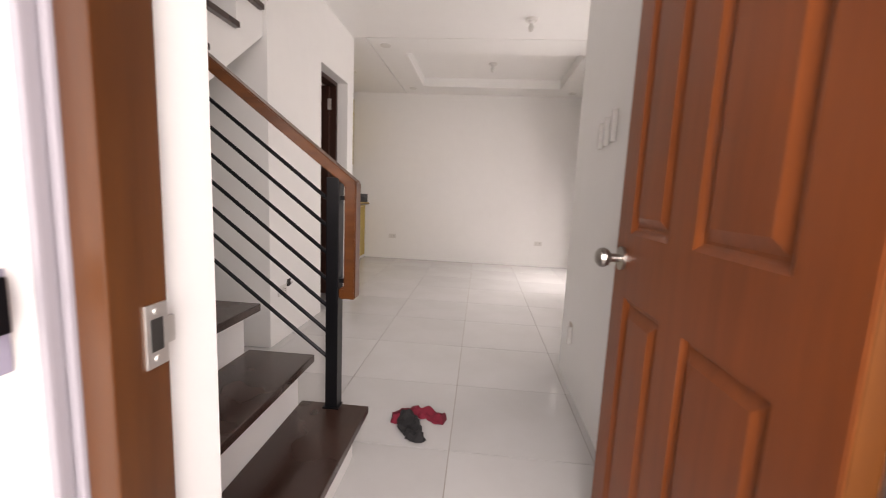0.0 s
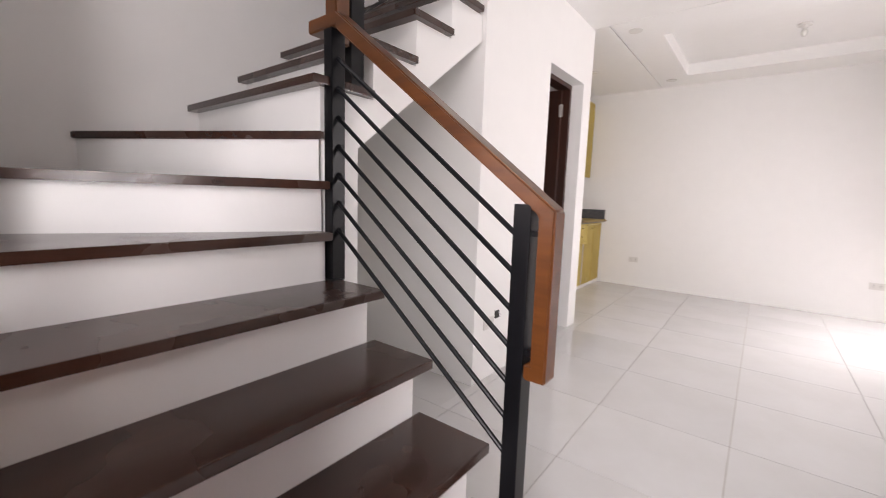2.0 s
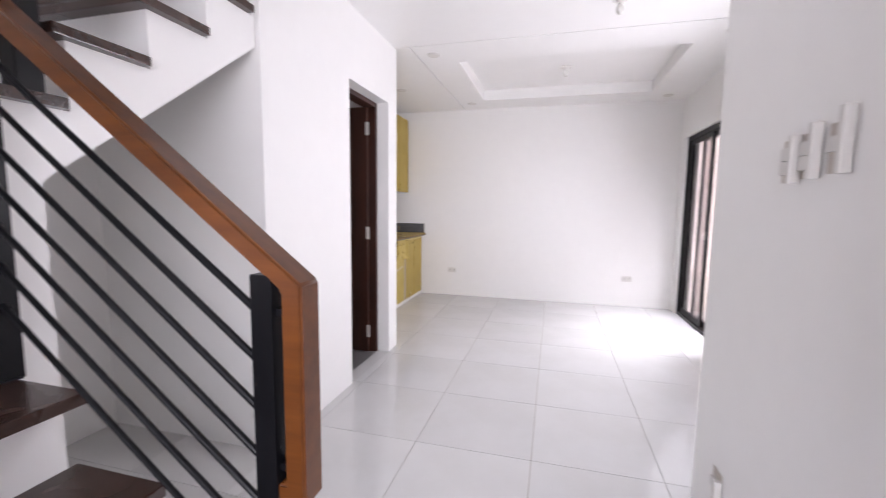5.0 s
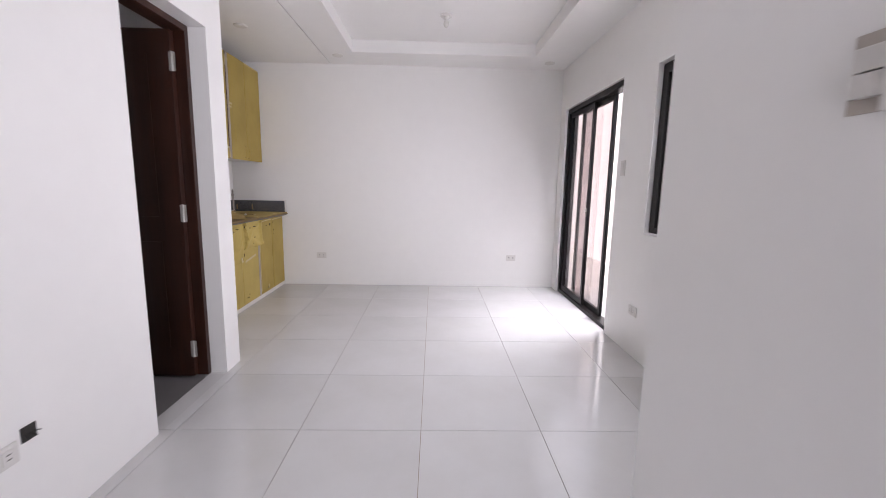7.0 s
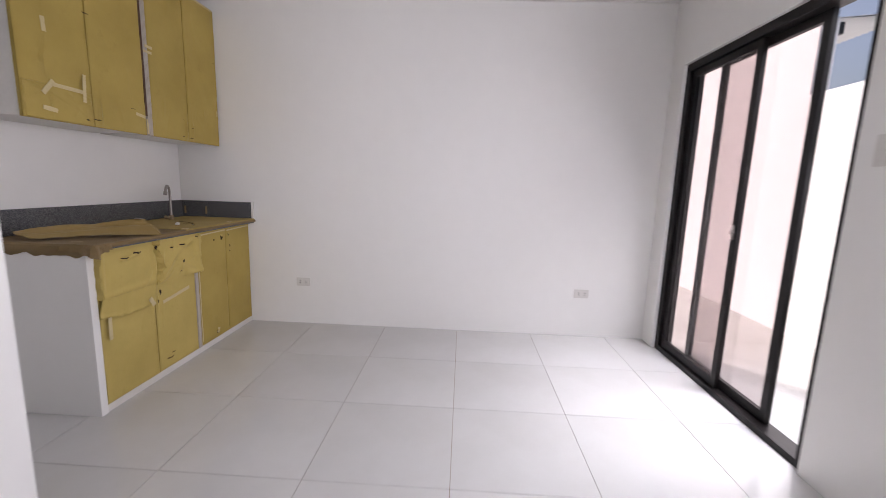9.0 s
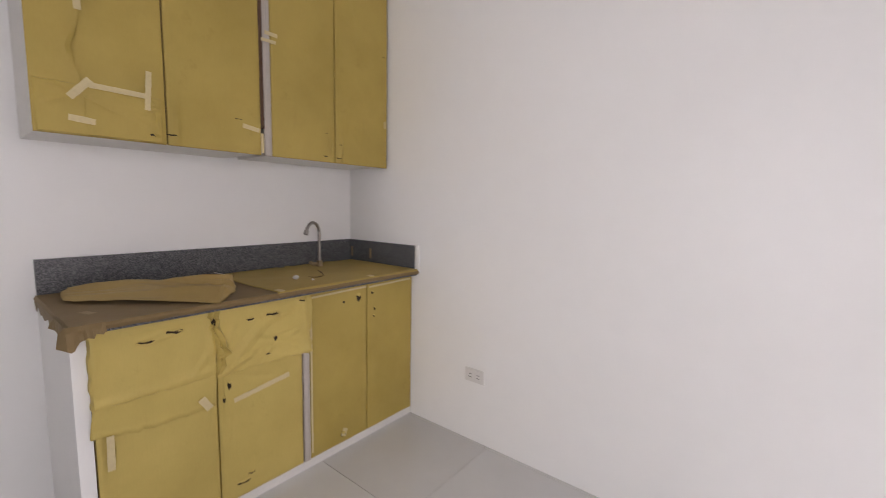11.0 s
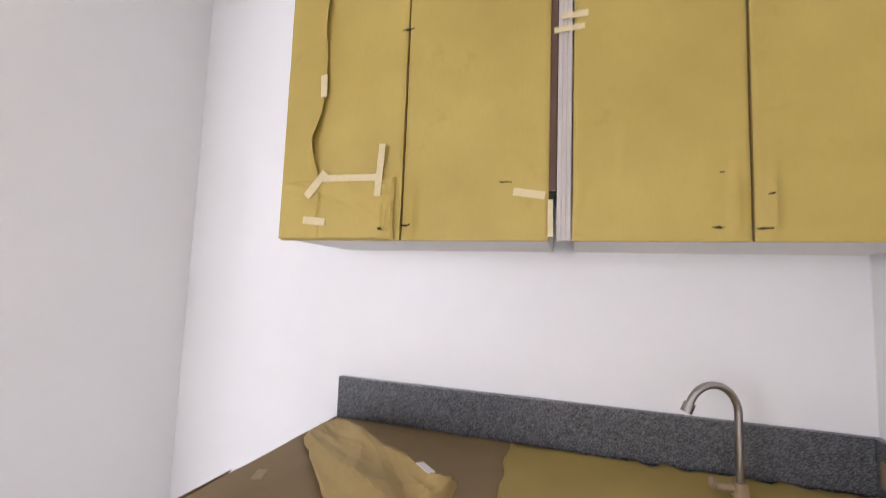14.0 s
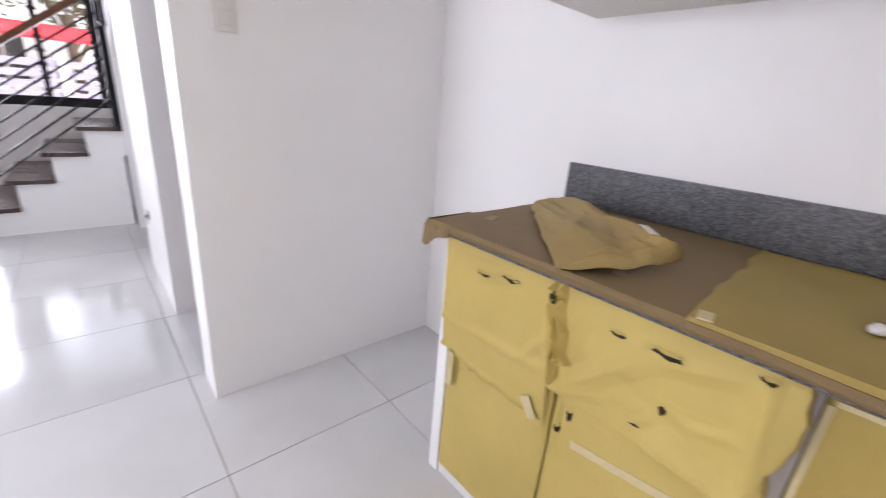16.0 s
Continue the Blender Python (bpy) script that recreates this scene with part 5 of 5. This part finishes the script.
def wall_cabinet(y0, mid, y1, label, seed):
    c = thing("wall_cabinet", label, "cabinet", "wall cabinets over the worktop")
    # dark strip added behind the door seam to give its shade
    part("seam_shade", box(bmesh.new(), UX - 0.0185, UX - 0.013, mid - 0.012, mid + 0.012, UZ0 + 0.004, UZ1 - 0.004), BOARD, c, "dark strip for the shade in the seam between the doors")
    part("carcass", box(bmesh.new(), XL, UX - 0.019, y0 + 0.004, y1 - 0.004, UZ0 + 0.004, UZ1, 0.002), WHITE_STRIP, c, "white cabinet carcass")
    bumps = lambda y: ((y, UZ0 + 0.115, y, UZ0 + 0.032, 0.011, 0.010), (y - 0.012, UZ0 + 0.030, y + 0.020, UZ0 + 0.022, 0.004, -0.008), (y, UZ0 + 0.12, y + 0.006, UZ0 + 0.19, 0.003, -0.012), (y, UZ0 + 0.03, y, UZ0, 0.003, -0.010))
    a = wrapped("cabinet_door", y0, mid - 0.003, UZ0, UZ1, UX, c, seed, 0.0026, 0.018, bumps(mid - 0.030) + crease_set(seed, y0, mid, UZ0, UZ0 + 0.22, 9, 0.0022) + crease_set(seed + 1, y0, mid, UZ0 + 0.2, UZ1, 5, 0.0007), KRAFT, "cabinet door wrapped in kraft paper", 56)
    b = wrapped("cabinet_door", mid + 0.003, y1, UZ0, UZ1, UX, c, seed + 3, 0.0026, 0.018, bumps(mid + 0.034) + crease_set(seed + 5, mid, y1, UZ0, UZ0 + 0.24, 14, 0.0024) + crease_set(seed + 6, mid, y1, UZ0 + 0.2, UZ1, 5, 0.0007), KRAFT, "cabinet door wrapped in kraft paper", 56)
    return c, a, b


c1, a1, a2 = wall_cabinet(4.525, 4.886, 5.248, "wall cabinet in patched and taped kraft paper", 20.0)
c2, a3, a4 = wall_cabinet(5.300, 5.642, YB - 0.012, "wall cabinet in smooth yellow kraft paper", 31.0)
bm = bmesh.new()
box(bm, UX - 0.02, UX - 0.001, 5.266, 5.297, UZ0, UZ1, 0.0015)
for y in (5.272, 5.282, 5.291):
    box(bm, UX - 0.002, UX + 0.0015, y, y + 0.004, UZ0 + 0.002, UZ1, 0.001)
part("filler_strip", bm, FILLER, c2, "pale grey filler strip with tape edges")
# bare door edge where the paper has come away
part("bare_edge", box(bmesh.new(), UX - 0.019, UX - 0.003, 5.249, 5.2645, 1.552, UZ1, 0.001), plain("bare_door_edge", (0.085, 0.038, 0.018), 0.5), a2, "bare dark brown door edge")
# overlapping sheet with a wavy loose edge on the first door
EDGE = ((1.437, 4.652), (1.56, 4.648), (1.60, 4.645), (1.623, 4.642), (1.647, 4.631), (1.712, 4.623), (1.75, 4.634), (1.791, 4.645), (1.839, 4.650), (1.93, 4.652), (2.02, 4.646), (2.121, 4.650), (2.25, 4.643), (2.35, 4.650), (2.45, 4.648))
bm = bmesh.new()
n, rows = 110, []
for j in range(n + 1):
    z = UZ0 + 0.003 + (UZ1 - UZ0 - 0.006) * j / n
    k = next(k for k in range(len(EDGE) - 1) if EDGE[k + 1][0] >= z)
    (za, ya), (zb, yb) = EDGE[k], EDGE[k + 1]
    edge = ya + (yb - ya) * (z - za) / (zb - za) + 0.0015 * noise.noise(Vector((z * 30, 2, 0)))
    rise = 0.005 + 0.010 * math.exp(-((z - 1.71) / 0.06) ** 2) + 0.006 * math.exp(-((z - 2.06) / 0.08) ** 2)
    rows.append([bm.verts.new((UX + 0.0065 + 0.001 * noise.noise(Vector((z * 9, y, 0))) + lift, y, z)) for y, lift in ((4.523, -0.003), (4.56, 0.0), (4.60, 0.0), (edge - 0.012, 0.002), (edge, rise), (edge - 0.002, rise - 0.002), (edge - 0.010, -0.005))])
for ra, rb in zip(rows, rows[1:]):
    for k in range(6):
        bm.faces.new((ra[k], ra[k + 1], rb[k + 1], rb[k]))
bmesh.ops.recalc_face_normals(bm, faces=bm.faces)
part("loose_sheet", bm, KRAFT, a1, "overlapping kraft sheet with a wavy edge", True)
wrapped("patch", 4.528, 4.868, UZ0 + 0.002, 1.598, UX + 0.0095, a1, 44.0, 0.002, 0.007, ((4.647, 1.565, 4.650, 1.44, 0.004, -0.006), (4.656, 1.585, 4.652, 1.50, -0.003, -0.005), (4.848, 1.555, 4.850, 1.472, 0.011, 0.010), (4.864, 1.44, 4.866, 1.57, 0.006, -0.008), (4.84, 1.47, 4.86, 1.462, 0.004, -0.008), (4.53, 1.592, 4.63, 1.575, 0.004, -0.012), (4.54, 1.52, 4.62, 1.56, 0.003, -0.012), (4.80, 1.59, 4.86, 1.57, 0.005, -0.010)) + crease_set(77, 4.53, 4.86, 1.45, 1.59, 14, 0.0024), KRAFT, "patched kraft paper with folds", 60, 0.003)
TX = UX + 0.0125
for q in ((4.645, 1.893, 4.648, 1.829, 0.020), (4.663, 1.601, 4.831, 1.597, 0.018), (4.612, 1.553, 4.667, 1.618, 0.022), (4.832, 1.685, 4.823, 1.549, 0.018), (4.606, 1.490, 4.674, 1.483, 0.020)):
    tape(a1, q[0], q[1], q[2], q[3], TX, q[4])
for q in ((5.168, 1.552, 5.240, 1.540, 0.018), (5.252, 1.531, 5.253, 1.445, 0.012), (5.245, 2.395, 5.25, 2.30, 0.014)):
    tape(a2, q[0], q[1], q[2], q[3], UX + 0.004, q[4])
for q in ((5.272, 1.963, 5.331, 1.962, 0.016), (5.256, 1.930, 5.324, 1.932, 0.014), (5.26, 2.36, 5.30, 2.36, 0.016)):
    tape(c2, q[0], q[1], q[2], q[3], UX + 0.004, q[4])
tape(a4, 5.985, 1.70, 5.985, 1.66, UX + 0.005, 0.012)
tape(a4, 5.65, 2.422, 5.98, 2.424, UX + 0.003, 0.012)
for p, y, z, w, h, sd in ((a1, 4.84, 1.465, 0.03, 0.012, 41), (a2, 4.90, 1.475, 0.035, 0.010, 42), (a2, 4.885, 1.995, 0.035, 0.007, 43), (a2, 5.15, 1.575, 0.03, 0.006, 44), (a3, 5.58, 1.465, 0.025, 0.010, 45), (a4, 5.66, 1.462, 0.028, 0.010, 46), (a3, 5.59, 1.578, 0.012, 0.006, 47), (a4, 5.67, 1.53, 0.010, 0.006, 48), (a4, 5.975, 2.05, 0.02, 0.005, 49), (a2, 5.235, 2.40, 0.04, 0.006, 50)):
    tear(p, y, z, UX + (0.0115 if p is a1 else 0.003), w, h, sd, False)

# ---- outside the windows ----
def canopy(y0, y1, x0, z):
    ob = thing("canopy", "pale corrugated canopy on a dark beam beyond the boundary wall", "canopy", "canopies next door", (x0 + 0.4, y0, -0.12))
    bm = bmesh.new()
    rows, n = [], int((y1 - y0) / 0.018)
    for i in range(n + 1):
        y = y0 + (y1 - y0) * i / n
        h = z + 0.012 * math.sin(i * math.tau / 4)
        rows.append([bm.verts.new((x, y, h + dz + (x - x0) * 0.10)) for x, dz in ((x0, 0), (x0 + 0.8, 0), (x0 + 0.8, 0.008), (x0, 0.008))])
    for ra, rb in zip(rows, rows[1:]):
        for k in range(4):
            bm.faces.new((ra[k], ra[(k + 1) % 4], rb[(k + 1) % 4], rb[k]))
    part("roofing", bm, PLATE, ob, "pale corrugated roofing", True)
    part("beam", box(bmesh.new(), x0 + 0.10, x0 + 0.18, y0, y1, z - 0.11, z - 0.012), BLACK, ob, "dark steel beam")
    for y in (y0 + 0.05, y1 - 0.1):
        part("post", box(bmesh.new(), x0 + 0.11, x0 + 0.17, y, y + 0.05, -0.12, z - 0.11), BLACK, ob)


canopy(5.64, 5.94, 3.10, 2.26)
canopy(6.75, 7.6, 3.10, 2.72)
neighbour = thing("neighbour_house", "pale blue clad house beyond the boundary wall", "house", place=(5.0, 5.0, -0.12))
part("wall", box(bmesh.new(), 4.03, 6.5, 1.2, 6.84, -0.12, 4.6), BLUE, neighbour, "pale blue wall behind the boards")
for i in range(12):
    bm = bmesh.new()
    extrude_side(bm, [(4.03, 1.00 + 0.30 * i), (4.004, 1.006 + 0.30 * i), (4.016, 1.297 + 0.30 * i), (4.03, 1.297 + 0.30 * i)], "y", 1.2, 6.84)
    part("board", bm, BLUE, neighbour)
bm = bmesh.new()
extrude_side(bm, [(3.8, 4.6), (5.25, 5.5), (6.7, 4.6)], "y", 1.0, 7.0)
part("roof", bm, PLATE, neighbour, "pale metal roof")
pipe = part("conduit", bar(bmesh.new(), (2.948, 5.75, 1.2), (2.948, 5.75, 2.06), 0.010), PLASTIC)
tagged(pipe, "thin white conduit on the boundary wall", "conduit")

gate = thing("street_gate", "grey metal gate with horizontal slats across the forecourt", "gate")
for x in (-3.4, -2.2, -1.0, 0.2, 1.4):
    part("post", box(bmesh.new(), x - 0.04, x + 0.04, -3.54, -3.46, -0.12, 1.45), WHITE_STRIP, gate)
for i in range(9):
    part("slat", box(bmesh.new(), -3.4, 1.4, -3.52, -3.50, 0.05 + 0.15 * i, 0.15 + 0.15 * i), FILM, gate)
awning = thing("red_awning", "red and white cloth awning over the street", "awning")
bm = bmesh.new()
extrude_side(bm, [(-6.4, 2.05), (-5.0, 1.75), (-5.0, 1.70), (-6.4, 2.0)], "x", -3.2, -0.2)
part("cloth", bm, plain("red_awning_cloth", (0.5, 0.03, 0.04), 0.8), awning)
for x in (-3.1, -0.3):
    part("pole", bar(bmesh.new(), (x, -5.02, -0.12), (x, -5.02, 1.72), 0.025), STEEL, awning)
house = thing("opposite_house", "white rendered house across the street", "house")
part("wall", box(bmesh.new(), -7.0, 4.0, -11.0, -9.0, -0.12, 4.6), OUTER, house)
bm = bmesh.new()
extrude_side(bm, [(-11.3, 4.6), (-10.0, 5.6), (-8.7, 4.6)], "x", -7.2, 4.2)
part("roof", bm, plain("brown_roof", (0.16, 0.08, 0.06), 0.8), house)
for x in (-5.2, -2.8, -0.4, 2.0):
    for z in (1.0, 3.2):
        part("window", box(bmesh.new(), x, x + 1.1, -9.02, -8.98, z, z + 1.0), DARK, house, "dark window")


def tree(x, y, h, seed):
    rnd = random.Random(seed)
    ob = thing("street_tree", "leafy green street tree behind the gate", "tree", "street trees", (x, y, -0.12))
    bm = bmesh.new()
    bar(bm, (x, y, -0.12), (x + 0.1, y, h * 0.55), 0.09, 10)
    tips = []
    for i in range(9):
        a = rnd.random() * math.tau
        b = (x + 0.1, y, h * (0.3 + 0.25 * rnd.random()))
        t = (x + 0.9 * math.cos(a), y + 0.9 * math.sin(a), h * (0.6 + 0.35 * rnd.random()))
        bar(bm, b, t, 0.03, 6)
        tips.append(t)
    part("trunk", bm, BARK, ob)
    verts, faces = [], []
    for i in range(2600):
        t = tips[rnd.randrange(len(tips))]
        c = Vector((t[0] + rnd.gauss(0, 0.38), t[1] + rnd.gauss(0, 0.38), t[2] + rnd.gauss(0, 0.3)))
        u = Vector((rnd.gauss(0, 1), rnd.gauss(0, 1), rnd.gauss(0, 1))).normalized() * 0.09
        w = Vector((rnd.gauss(0, 1), rnd.gauss(0, 1), rnd.gauss(0, 1))).normalized() * 0.045
        k = len(verts)
        verts += [c - u, c + w, c + u, c - w]
        faces.append((k, k + 1, k + 2, k + 3))
    me = bpy.data.meshes.new("crown")
    me.from_pydata(verts, [], faces)
    me.materials.append(LEAF)
    cr = new("crown", me)
    cr.parent, cr.matrix_parent_inverse = ob, ob.matrix_basis.inverted()
    cr["kind"] = "stuff"


tree(-1.3, -7.0, 4.2, 5)
tree(0.6, -7.4, 4.6, 9)

# ---- floor tiles ----
bm = bmesh.new()
for x0, x1, y0, y1 in ((XL, XR + 0.12, YF, YB), (DX0, DX1, -0.12, YF)):
    box(bm, x0, x1, y0, y1, -0.12, -0.0035)
floor = structure("floor", bm, GROUT, "white glazed floor tiles with thin grout lines", "floor")
S, J = 0.6, 0.0016
areas = [(-1.2, 0.6, YF, YB), (0.6, XE, YF, YE), (0.6, XR + 0.03, YE, YB), (XB, -1.2, 1.11, YP), (XL, -1.2, YP, YB), (XL, XB, 1.11, 2.11), (XB - 0.10, XB, BD0, BD1), (DX0, DX1, -0.05, YF)]
shared = {}
for ax0, ax1, ay0, ay1 in areas:
    for i in range(math.floor(ax0 / S), math.ceil(ax1 / S)):
        for j in range(math.floor(ay0 / S), math.ceil(ay1 / S)):
            x0, x1 = max(ax0, i * S + J), min(ax1, (i + 1) * S - J)
            y0, y1 = max(ay0, j * S + J), min(ay1, (j + 1) * S - J)
            if x1 - x0 < 0.004 or y1 - y0 < 0.004:
                continue
            key = (round(x1 - x0, 4), round(y1 - y0, 4))
            if key not in shared:
                bm = bmesh.new()
                box(bm, -key[0] / 2, key[0] / 2, -key[1] / 2, key[1] / 2, -0.006, 0.0)
                me = bpy.data.meshes.new("tile")
                bm.to_mesh(me)
                bm.free()
                me.materials.append(TILE)
                shared[key] = me
            t = new("tile", shared[key])
            t.location = ((x0 + x1) / 2, (y0 + y1) / 2, 0)
            t.parent = floor
